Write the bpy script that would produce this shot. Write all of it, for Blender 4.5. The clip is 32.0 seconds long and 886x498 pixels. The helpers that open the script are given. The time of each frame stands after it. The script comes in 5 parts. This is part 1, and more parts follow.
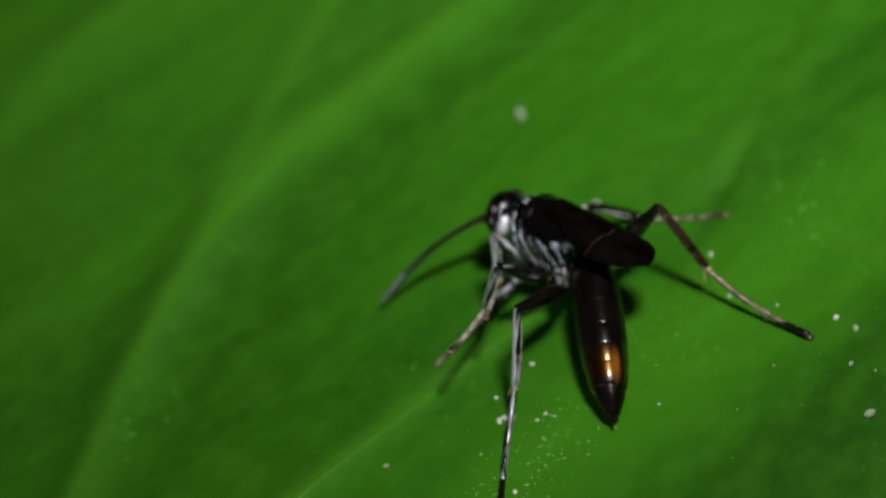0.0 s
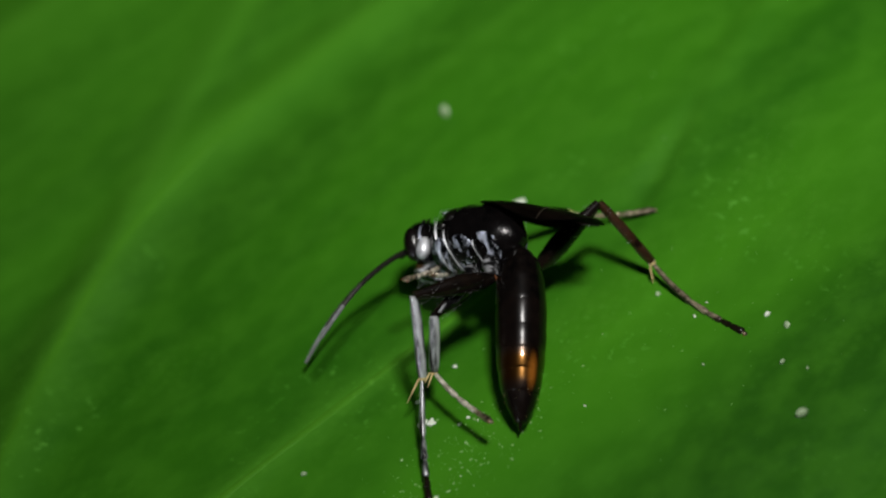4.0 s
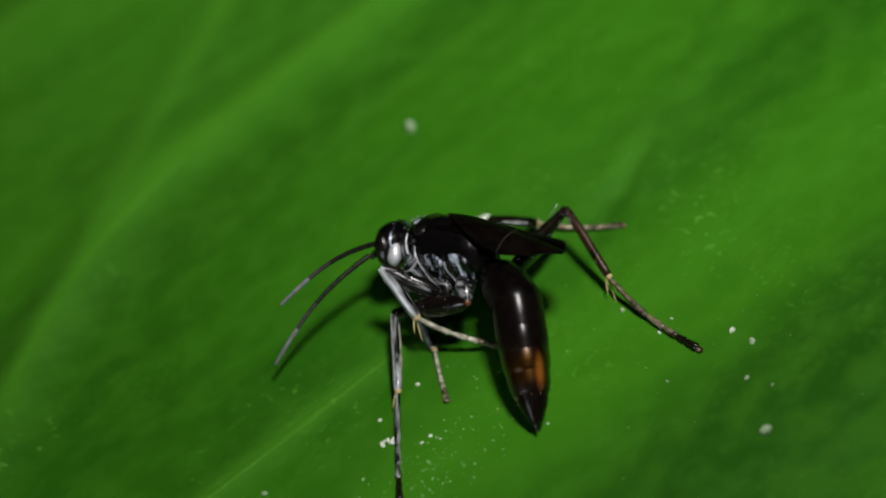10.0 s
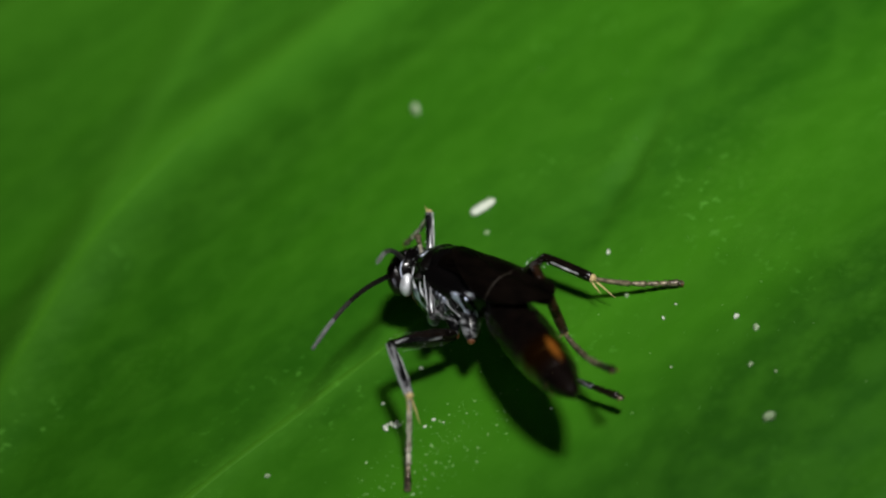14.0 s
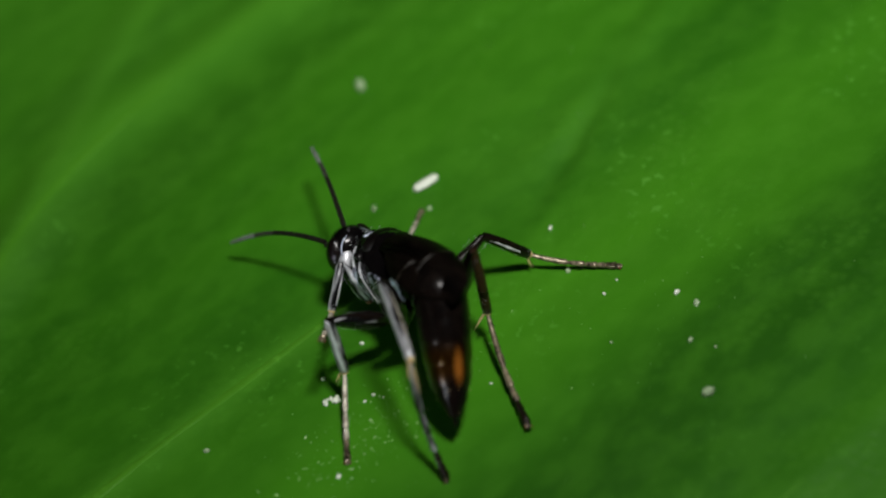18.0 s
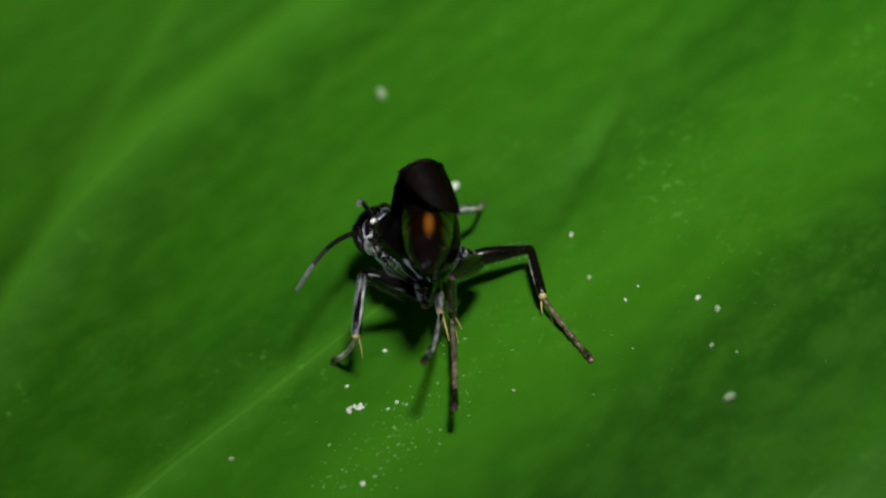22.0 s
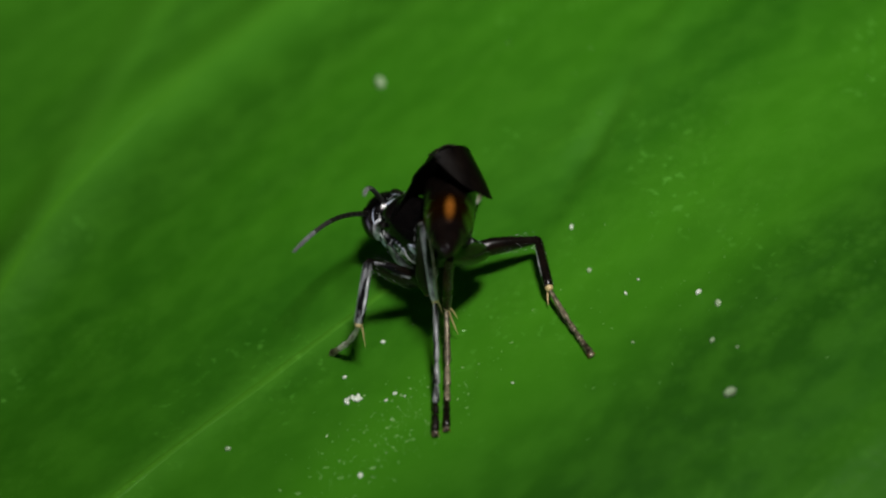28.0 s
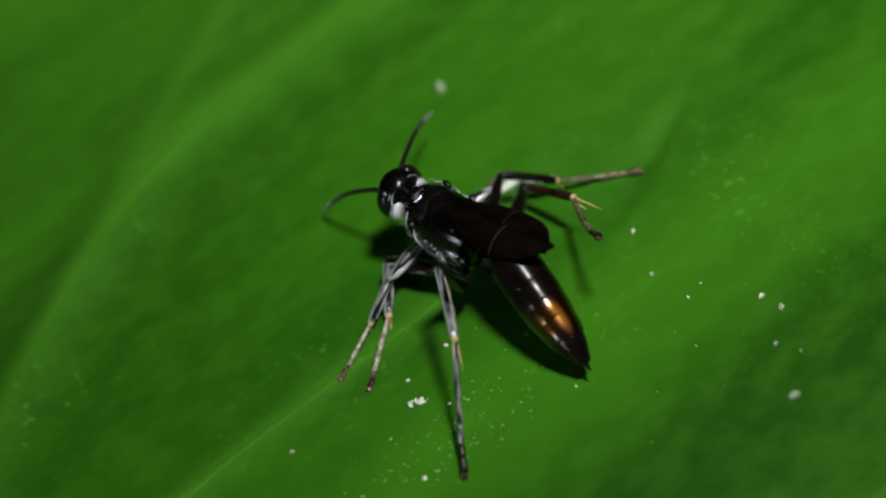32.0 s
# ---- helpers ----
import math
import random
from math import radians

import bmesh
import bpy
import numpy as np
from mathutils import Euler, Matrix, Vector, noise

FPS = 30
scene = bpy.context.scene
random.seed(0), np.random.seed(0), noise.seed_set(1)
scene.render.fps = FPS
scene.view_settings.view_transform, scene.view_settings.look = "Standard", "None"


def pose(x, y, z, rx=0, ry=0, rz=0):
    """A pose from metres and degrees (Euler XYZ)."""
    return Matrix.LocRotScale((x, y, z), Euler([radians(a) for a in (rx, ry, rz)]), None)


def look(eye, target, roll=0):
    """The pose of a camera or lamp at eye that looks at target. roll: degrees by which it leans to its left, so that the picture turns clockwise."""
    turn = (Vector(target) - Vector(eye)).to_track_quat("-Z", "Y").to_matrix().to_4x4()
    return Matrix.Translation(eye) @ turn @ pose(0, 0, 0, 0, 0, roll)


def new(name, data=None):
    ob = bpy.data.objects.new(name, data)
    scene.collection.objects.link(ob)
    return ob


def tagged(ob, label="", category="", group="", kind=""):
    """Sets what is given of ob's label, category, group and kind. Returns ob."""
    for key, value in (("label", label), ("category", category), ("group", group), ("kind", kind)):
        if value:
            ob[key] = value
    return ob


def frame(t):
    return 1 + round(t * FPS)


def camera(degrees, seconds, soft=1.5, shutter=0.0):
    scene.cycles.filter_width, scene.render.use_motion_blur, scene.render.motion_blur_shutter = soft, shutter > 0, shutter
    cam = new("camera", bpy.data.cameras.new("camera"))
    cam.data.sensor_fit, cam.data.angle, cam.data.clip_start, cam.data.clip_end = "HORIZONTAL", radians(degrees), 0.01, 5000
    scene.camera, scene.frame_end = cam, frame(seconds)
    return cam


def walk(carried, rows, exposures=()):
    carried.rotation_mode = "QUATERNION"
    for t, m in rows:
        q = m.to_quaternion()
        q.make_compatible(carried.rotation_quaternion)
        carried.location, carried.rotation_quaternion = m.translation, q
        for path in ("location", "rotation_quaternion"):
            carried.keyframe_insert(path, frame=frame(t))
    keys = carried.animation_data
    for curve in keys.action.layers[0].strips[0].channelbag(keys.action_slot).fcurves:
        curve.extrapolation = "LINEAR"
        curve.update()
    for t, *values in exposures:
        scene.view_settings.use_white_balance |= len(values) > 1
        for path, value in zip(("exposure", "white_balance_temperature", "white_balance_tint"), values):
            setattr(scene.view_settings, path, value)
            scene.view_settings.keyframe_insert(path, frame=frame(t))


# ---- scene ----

# World in metres; the wasp is about 12 mm long and is modelled in millimetres times MM.
MM = 0.001
cam = camera(20.0, 32.0, soft=2.2)
cam.data.dof.use_dof = True
cam.data.dof.focus_distance = 0.0930
cam.data.dof.aperture_fstop = 32.0


def eye(x, y, z, rx, ry, rz):
    """A camera pose from millimetres and degrees."""
    return pose(x * MM, y * MM, z * MM, rx, ry, rz)


walk(cam, [
    (0.0, eye(-3.961, -70.561, 69.785, 46.607, 13.449, -11.496)),
    (0.5, eye(-3.163, -69.753, 68.420, 46.639, 13.441, -11.761)),
    (1.0, eye(-2.917, -69.721, 68.164, 46.666, 13.485, -11.861)),
    (1.5, eye(-2.994, -69.828, 68.262, 46.571, 13.434, -11.712)),
    (2.0, eye(-3.957, -70.406, 69.477, 46.783, 13.557, -11.903)),
    (2.5, eye(-2.738, -69.780, 68.207, 46.765, 13.520, -12.083)),
    (3.0, eye(-2.211, -69.491, 67.477, 46.717, 13.499, -12.080)),
    (3.5, eye(-2.233, -68.922, 66.593, 46.751, 13.497, -12.267)),
    (5.5, eye(-1.751, -69.708, 66.956, 46.898, 13.580, -12.557)),
    (6.0, eye(-1.439, -69.266, 67.005, 46.918, 13.623, -12.640)),
    (6.5, eye(-1.804, -69.398, 67.809, 47.015, 13.661, -12.801)),
    (7.0, eye(-2.079, -69.595, 68.593, 46.932, 13.601, -12.431)),
    (7.5, eye(-2.461, -69.220, 69.687, 46.830, 13.403, -12.109)),
    (8.0, eye(-2.087, -69.437, 68.104, 47.025, 13.643, -12.704)),
    (8.5, eye(-0.652, -68.307, 66.305, 46.629, 13.936, -12.563)),
    (9.0, eye(-0.518, -68.690, 65.780, 46.876, 13.749, -12.163)),
    (9.5, eye(-1.913, -69.265, 67.673, 46.786, 13.480, -12.377)),
    (10.0, eye(-0.875, -68.626, 65.749, 47.104, 13.708, -12.608)),
    (10.5, eye(-0.419, -68.344, 65.695, 46.397, 13.403, -12.425)),
    (11.0, eye(0.391, -69.016, 65.327, 46.385, 13.669, -12.181)),
    (11.5, eye(-0.469, -69.516, 66.788, 46.626, 13.372, -11.958)),
    (12.0, eye(-0.715, -69.170, 66.330, 46.618, 13.390, -12.060)),
    (12.5, eye(-0.985, -68.684, 65.864, 46.655, 13.457, -12.127)),
    (13.0, eye(0.745, -69.073, 64.939, 46.262, 13.534, -12.213)),
    (13.5, eye(0.020, -68.525, 66.063, 46.414, 13.466, -11.703)),
    (14.0, eye(-0.809, -68.434, 65.887, 46.677, 13.460, -12.231)),
    (14.5, eye(0.197, -69.262, 65.481, 46.533, 13.324, -12.109)),
    (16.5, eye(-0.545, -69.007, 64.699, 46.657, 13.447, -12.568)),
    (17.0, eye(-0.489, -68.713, 65.550, 46.455, 13.064, -12.796)),
    (17.5, eye(-0.402, -68.964, 64.801, 46.483, 12.910, -13.088)),
    (18.0, eye(0.075, -68.917, 65.049, 46.408, 12.888, -12.599)),
    (18.5, eye(-0.349, -68.933, 65.064, 46.452, 12.943, -12.803)),
    (19.0, eye(0.005, -68.956, 65.124, 46.305, 13.084, -12.748)),
    (19.5, eye(0.611, -69.200, 65.111, 46.347, 13.358, -12.349)),
    (20.0, eye(-0.534, -68.732, 65.428, 46.404, 12.962, -12.824)),
    (20.5, eye(-0.346, -68.872, 65.590, 46.853, 13.516, -12.143)),
    (21.0, eye(-0.750, -68.380, 66.044, 46.730, 13.347, -12.439)),
    (21.5, eye(-0.047, -69.100, 65.380, 46.399, 13.319, -12.957)),
    (22.0, eye(0.086, -69.092, 65.647, 46.401, 13.485, -12.557)),
    (22.5, eye(0.261, -69.080, 66.199, 46.974, 13.580, -11.710)),
    (23.0, eye(0.824, -69.188, 65.647, 46.642, 13.520, -11.974)),
    (23.5, eye(0.748, -69.217, 65.411, 46.704, 13.124, -12.220)),
    (24.0, eye(1.155, -68.811, 65.815, 46.220, 13.028, -11.840)),
    (24.5, eye(-0.297, -68.575, 66.631, 46.653, 13.252, -12.070)),
    (25.0, eye(-0.553, -68.262, 66.166, 46.994, 12.974, -11.895)),
    (25.5, eye(-0.232, -68.705, 65.681, 46.354, 13.125, -12.400)),
    (27.5, eye(0.272, -68.876, 65.354, 46.681, 12.813, -11.936)),
    (28.0, eye(-0.472, -68.475, 65.599, 46.117, 12.749, -12.404)),
    (28.5, eye(-0.338, -68.759, 65.529, 46.123, 12.702, -12.685)),
    (29.0, eye(-0.113, -68.968, 65.115, 46.282, 12.845, -12.584)),
    (29.5, eye(0.302, -69.306, 64.818, 45.979, 13.189, -12.398)),
    (30.0, eye(-0.447, -67.855, 65.133, 46.509, 13.152, -12.275)),
    (30.5, eye(0.282, -67.558, 64.435, 46.397, 13.162, -12.194)),
    (31.0, eye(-0.375, -68.666, 65.233, 46.491, 13.007, -12.148)),
    (31.5, eye(-1.989, -68.202, 66.311, 46.438, 12.965, -11.753)),
    (32.0, eye(-1.682, -68.580, 65.928, 46.447, 13.226, -11.881)),
])

# ---------------------------------------------------------------- world and light
world = bpy.data.worlds.new("night")
scene.world = world
world.use_nodes = True
sky = world.node_tree.nodes["Background"]
sky.inputs[0].default_value = (0.55, 0.65, 0.60, 1)
sky.inputs[1].default_value = 0.0004


def area_lamp(name, at, to, size, watts, colour, spread=80):
    data = bpy.data.lights.new(name, "AREA")
    data.shape, data.size, data.energy, data.color = "DISK", size, watts, colour
    data.spread = radians(spread)
    ob = new(name, data)
    ob.matrix_world = look(Vector(at) * MM, Vector(to) * MM)
    return ob


area_lamp("flash_lamp", (29, -47, 117), (16, 46, 0), 0.018, 0.0398, (1.0, 0.97, 0.94), 72)
# unseen fill lamp, added to bring silver glints to the flank and legs
area_lamp("added_side_lamp", (-52, -54, 14), (0, 0, 3), 0.014, 0.0003, (0.88, 0.94, 1.0), 30)


# ---------------------------------------------------------------- materials
def material(name, base, rough, metal=0.0, vary=0.25, grain=2500.0, blotch=350.0, bump=0.15, bump_scale=4000.0,
             coat=0.0, sheen=0.0, second=None, specular=0.5, edge=(0.36, 0.64), stretch=None):
    m = bpy.data.materials.new(name)
    m.use_nodes = True
    nt = m.node_tree
    b = nt.nodes["Principled BSDF"]
    b.inputs["Roughness"].default_value = rough
    b.inputs["Metallic"].default_value = metal
    b.inputs["Specular IOR Level"].default_value = specular
    b.inputs["Coat Weight"].default_value = coat
    b.inputs["Coat Roughness"].default_value = 0.12
    b.inputs["Sheen Weight"].default_value = sheen
    b.inputs["Sheen Roughness"].default_value = 0.35
    co = nt.nodes.new("ShaderNodeTexCoord")
    fine = nt.nodes.new("ShaderNodeTexNoise")
    fine.inputs["Scale"].default_value = grain
    fine.inputs["Detail"].default_value = 4
    coarse = nt.nodes.new("ShaderNodeTexNoise")
    coarse.inputs["Scale"].default_value = blotch
    coarse.inputs["Detail"].default_value = 3
    place = co.outputs["Object"]
    if stretch:
        mp = nt.nodes.new("ShaderNodeMapping")
        mp.inputs["Scale"].default_value = stretch
        nt.links.new(place, mp.inputs[0])
        place = mp.outputs[0]
    for n in (fine, coarse):
        nt.links.new(place, n.inputs["Vector"])
    both = nt.nodes.new("ShaderNodeMath")
    both.operation = "MULTIPLY_ADD"
    both.inputs[1].default_value = 0.5
    half = nt.nodes.new("ShaderNodeMath")
    half.operation = "MULTIPLY"
    half.inputs[1].default_value = 0.5
    nt.links.new(coarse.outputs["Fac"], half.inputs[0])
    nt.links.new(fine.outputs["Fac"], both.inputs[0])
    nt.links.new(half.outputs[0], both.inputs[2])
    ramp = nt.nodes.new("ShaderNodeValToRGB")
    lo, hi = ramp.color_ramp.elements
    lo.position, hi.position = edge
    c2 = second or tuple(min(1.0, c * (1 + vary)) for c in base)
    lo.color = (*[c * (1 - vary) for c in base], 1)
    hi.color = (*c2, 1)
    nt.links.new(both.outputs[0], ramp.inputs[0])
    nt.links.new(ramp.outputs[0], b.inputs["Base Color"])
    rr = nt.nodes.new("ShaderNodeMapRange")
    rr.inputs["From Min"].default_value, rr.inputs["From Max"].default_value = 0.3, 0.7
    rr.inputs["To Min"].default_value, rr.inputs["To Max"].default_value = rough * 0.8, min(1.0, rough * 1.25)
    nt.links.new(coarse.outputs["Fac"], rr.inputs["Value"])
    nt.links.new(rr.outputs[0], b.inputs["Roughness"])
    bn = nt.nodes.new("ShaderNodeTexNoise")
    bn.inputs["Scale"].default_value = bump_scale
    bn.inputs["Detail"].default_value = 3
    nt.links.new(co.outputs["Object"], bn.inputs["Vector"])
    bp = nt.nodes.new("ShaderNodeBump")
    bp.inputs["Strength"].default_value = bump
    bp.inputs["Distance"].default_value = 0.00004
    nt.links.new(bn.outputs["Fac"], bp.inputs["Height"])
    nt.links.new(bp.outputs[0], b.inputs["Normal"])
    return m


CHITIN = material("black_chitin", (0.0016, 0.0016, 0.0018), 0.20, vary=0.4, coat=0.05, second=(0.005, 0.004, 0.004), specular=0.4, bump=0.5, bump_scale=5200.0)
CHITIN_GLOSS = material("glossy_chitin", (0.002, 0.0016, 0.0016), 0.26, vary=0.3, specular=0.2, second=(0.007, 0.005, 0.004), bump=0.06)
CHITIN_DULL = material("dull_chitin", (0.0018, 0.0014, 0.0014), 0.27, vary=0.4, second=(0.006, 0.0045, 0.004), bump=1.0, bump_scale=2400.0, specular=0.45)
RUST = material("rust_chitin", (0.16, 0.055, 0.018), 0.30, vary=0.4, blotch=1500.0)
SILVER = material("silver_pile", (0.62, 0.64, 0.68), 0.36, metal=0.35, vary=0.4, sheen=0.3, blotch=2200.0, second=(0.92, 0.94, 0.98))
LEGDARK = material("leg_chitin", (0.004, 0.0034, 0.003), 0.24, vary=0.4, second=(0.010, 0.006, 0.004), specular=0.35)
LEGHIND = material("hind_leg_pile", (0.006, 0.003, 0.002), 0.28, metal=0.3, vary=0.4, second=(0.060, 0.026, 0.012), specular=0.45, blotch=1100.0, grain=3500.0)
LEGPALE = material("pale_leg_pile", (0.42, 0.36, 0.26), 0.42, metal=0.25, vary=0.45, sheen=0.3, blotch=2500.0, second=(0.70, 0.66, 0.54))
# the pale streaks are silver pile and bluish highlights, both put into the colour
FROST_GLINT = material("frost_glint_chitin", (0.003, 0.003, 0.005), 0.24, metal=0.35, vary=0.5, second=(0.74, 0.80, 0.98), blotch=1500.0, grain=4200.0, bump=1.0, bump_scale=2200.0, specular=0.8, edge=(0.48, 0.60), stretch=(1.6, 1.0, 0.5))
# lengthwise pale streaks: leg pile with its glints painted in
LEGFROST_GLINT = material("frost_glint_leg", (0.012, 0.012, 0.013), 0.28, metal=0.35, vary=0.5, second=(0.66, 0.68, 0.71), blotch=1500.0, grain=4200.0, bump=0.5, specular=0.6, edge=(0.47, 0.60), stretch=(0.22, 1.0, 1.0))
LEGMID = material("brown_leg_pile", (0.06, 0.042, 0.026), 0.32, metal=0.35, vary=0.5, second=(0.36, 0.30, 0.20), blotch=2100.0, grain=5200.0, edge=(0.42, 0.60))
SPUR = material("straw_spur", (0.62, 0.47, 0.22), 0.36, vary=0.25)
EYE = material("eye_facets", (0.005, 0.003, 0.003), 0.26, vary=0.3, coat=0.2, bump=0.4, bump_scale=14000.0, specular=0.4)
WING = material("smoky_wing", (0.0012, 0.0008, 0.0006), 0.42, vary=0.4, second=(0.0052, 0.0035, 0.0025), bump=0.5, bump_scale=2500.0, specular=0.04, blotch=900.0, grain=3000.0, edge=(0.42, 0.66), stretch=(0.35, 1.0, 1.0))
WINGVEIN = material("wing_vein", (0.001, 0.0007, 0.0005), 0.4, vary=0.3, specular=0.12)
CREASE = material("wing_crease", (0.008, 0.006, 0.004), 0.40, vary=0.5, second=(0.05, 0.04, 0.03), specular=0.3, blotch=1500.0)
FLAG = material("antenna_pile", (0.007, 0.0055, 0.004), 0.5, vary=0.3, sheen=0.05, specular=0.3)
FLAGMID = material("grey_antenna_pile", (0.024, 0.022, 0.019), 0.5, vary=0.4, sheen=0.1)
FLAGPALE = material("pale_antenna_pile", (0.15, 0.16, 0.165), 0.5, vary=0.35, sheen=0.3)


def abdomen_material():
    """Glossy black, with an amber patch on the back before the tip, in a zone of golden gloss."""
    m = material("abdomen_chitin", (0.003, 0.0022, 0.002), 0.24, vary=0.3, specular=0.2, second=(0.008, 0.005, 0.004), bump=0.08)
    nt = m.node_tree
    b = nt.nodes["Principled BSDF"]
    base = b.inputs["Base Color"].links[0].from_socket
    co = nt.nodes.new("ShaderNodeTexCoord")
    mp = nt.nodes.new("ShaderNodeMapping")
    mp.inputs["Location"].default_value = (2.55 / 0.80, 0, 0)
    mp.inputs["Scale"].default_value = (1000 / 0.80, 0, 0)
    ln = nt.nodes.new("ShaderNodeVectorMath")
    ln.operation = "LENGTH"
    rg = nt.nodes.new("ShaderNodeMapRange")
    rg.interpolation_type = "SMOOTHSTEP"
    rg.inputs["From Min"].default_value, rg.inputs["From Max"].default_value = 1.3, 0.35
    nt.links.new(co.outputs["Object"], mp.inputs[0])
    nt.links.new(mp.outputs[0], ln.inputs[0])
    nt.links.new(ln.outputs["Value"], rg.inputs["Value"])
    zone = rg.outputs[0]

    def blend(a, c):
        mx = nt.nodes.new("ShaderNodeMix")
        mx.data_type = "RGBA"
        mx.inputs[6].default_value, mx.inputs[7].default_value = a, c
        nt.links.new(zone, mx.inputs[0])
        return mx

    paint = blend((0, 0, 0, 1), (0.006, 0.002, 0.0004, 1))
    nt.links.new(base, paint.inputs[6])
    # the amber patch itself, on the back of the zone; its colour also paints in a golden glint
    spot = nt.nodes.new("ShaderNodeMapping")
    spot.inputs["Location"].default_value = (2.7 / 0.66, 0, -0.78 / 0.5)
    spot.inputs["Scale"].default_value = (1000 / 0.66, 1000 / 0.20, 1000 / 0.5)
    far = nt.nodes.new("ShaderNodeVectorMath")
    far.operation = "LENGTH"
    soft = nt.nodes.new("ShaderNodeMapRange")
    soft.interpolation_type = "SMOOTHSTEP"
    soft.inputs["From Min"].default_value, soft.inputs["From Max"].default_value = 1.35, 0.2
    amber = nt.nodes.new("ShaderNodeMix")
    amber.data_type = "RGBA"
    amber.inputs[7].default_value = (0.26, 0.090, 0.012, 1)
    nt.links.new(co.outputs["Object"], spot.inputs[0])
    nt.links.new(spot.outputs[0], far.inputs[0])
    nt.links.new(far.outputs["Value"], soft.inputs["Value"])
    nt.links.new(soft.outputs[0], amber.inputs[0])
    nt.links.new(paint.outputs[2], amber.inputs[6])
    nt.links.new(amber.outputs[2], b.inputs["Base Color"])
    nt.links.new(blend((1, 1, 1, 1), (1.0, 0.46, 0.10, 1)).outputs[2], b.inputs["Specular Tint"])
    for socket, low, high in (("Specular IOR Level", 0.20, 1.0), ("Coat Weight", 0.0, 0.8)):
        n = nt.nodes.new("ShaderNodeMapRange")
        n.inputs["To Min"].default_value, n.inputs["To Max"].default_value = low, high
        nt.links.new(zone, n.inputs["Value"])
        nt.links.new(n.outputs[0], b.inputs[socket])
    b.inputs["Coat Roughness"].default_value = 0.10
    smooth = b.inputs["Roughness"].links[0].from_socket
    rough = nt.nodes.new("ShaderNodeMath")
    rough.operation = "MULTIPLY_ADD"
    rough.inputs[1].default_value = 0.05
    nt.links.new(zone, rough.inputs[0])
    nt.links.new(smooth, rough.inputs[2])
    nt.links.new(rough.outputs[0], b.inputs["Roughness"])
    return m


ABDOMEN = abdomen_material()
CRUMB = material("white_crumb", (0.74, 0.80, 0.68), 0.55, vary=0.15, grain=6000.0)
GRAIN = material("pale_grain", (0.32, 0.44, 0.25), 0.55, vary=0.2, grain=6000.0)
DUST = material("dust_fleck", (0.20, 0.40, 0.12), 0.35, vary=0.2)


def leaf_material(name, pale=0.0):
    m = bpy.data.materials.new(name)
    m.use_nodes = True
    nt = m.node_tree
    b = nt.nodes["Principled BSDF"]
    co = nt.nodes.new("ShaderNodeTexCoord")

    def noise_node(scale, detail, stretch=(1, 1, 1), rough=0.5):
        mp = nt.nodes.new("ShaderNodeMapping")
        mp.inputs["Scale"].default_value = stretch
        n = nt.nodes.new("ShaderNodeTexNoise")
        n.inputs["Scale"].default_value, n.inputs["Detail"].default_value = scale, detail
        n.inputs["Roughness"].default_value = rough
        nt.links.new(co.outputs["Object"], mp.inputs[0])
        nt.links.new(mp.outputs[0], n.inputs["Vector"])
        return n.outputs["Fac"]

    def mix(a, bcol, fac):
        n = nt.nodes.new("ShaderNodeMix")
        n.data_type = "RGBA"
        nt.links.new(fac, n.inputs[0])
        for sock, v in ((n.inputs[6], a), (n.inputs[7], bcol)):
            if isinstance(v, tuple):
                sock.default_value = (*v, 1)
            else:
                nt.links.new(v, sock)
        return n.outputs[2]

    def ramped(value, lo, hi):
        r = nt.nodes.new("ShaderNodeMapRange")
        r.inputs["From Min"].default_value, r.inputs["From Max"].default_value = lo, hi
        nt.links.new(value, r.inputs["Value"])
        return r.outputs[0]

    broad = ramped(noise_node(95, 3, (0.22, 1, 1)), 0.33, 0.67)
    streak = ramped(noise_node(420, 3, (0.10, 1, 1)), 0.35, 0.7)
    cells = ramped(noise_node(850, 3, (0.7, 1, 1)), 0.40, 0.66)
    specks = ramped(noise_node(2300, 2), 0.60, 0.70)
    vor = nt.nodes.new("ShaderNodeTexVoronoi")
    vor.inputs["Scale"].default_value = 2300
    nt.links.new(co.outputs["Object"], vor.inputs["Vector"])
    patch = ramped(noise_node(240, 3, (0.5, 1, 1)), 0.46, 0.64)
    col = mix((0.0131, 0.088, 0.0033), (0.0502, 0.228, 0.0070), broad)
    # shade of folds and crease, put into the colour as a deeper green
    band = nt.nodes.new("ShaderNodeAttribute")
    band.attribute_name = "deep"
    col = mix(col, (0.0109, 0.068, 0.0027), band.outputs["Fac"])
    half = nt.nodes.new("ShaderNodeMath")
    half.operation = "MULTIPLY"
    half.inputs[1].default_value = 0.32
    nt.links.new(streak, half.inputs[0])
    col = mix(col, (0.0284, 0.135, 0.0056), half.outputs[0])
    fl = nt.nodes.new("ShaderNodeMath")
    fl.operation = "MULTIPLY"
    fl.inputs[1].default_value = 0.24
    nt.links.new(cells, fl.inputs[0])
    col = mix(col, (0.0655, 0.250, 0.0139), fl.outputs[0])
    net = nt.nodes.new("ShaderNodeMath")
    net.operation = "MULTIPLY"
    nt.links.new(ramped(vor.outputs["Distance"], 0.55, 0.15), net.inputs[0])
    nt.links.new(patch, net.inputs[1])
    low = nt.nodes.new("ShaderNodeMath")
    low.operation = "MULTIPLY"
    low.inputs[1].default_value = 0.12
    nt.links.new(net.outputs[0], low.inputs[0])
    col = mix(col, (0.0819, 0.270, 0.0230), low.outputs[0])
    fleck = nt.nodes.new("ShaderNodeMath")
    fleck.operation = "MULTIPLY"
    nt.links.new(specks, fleck.inputs[0])
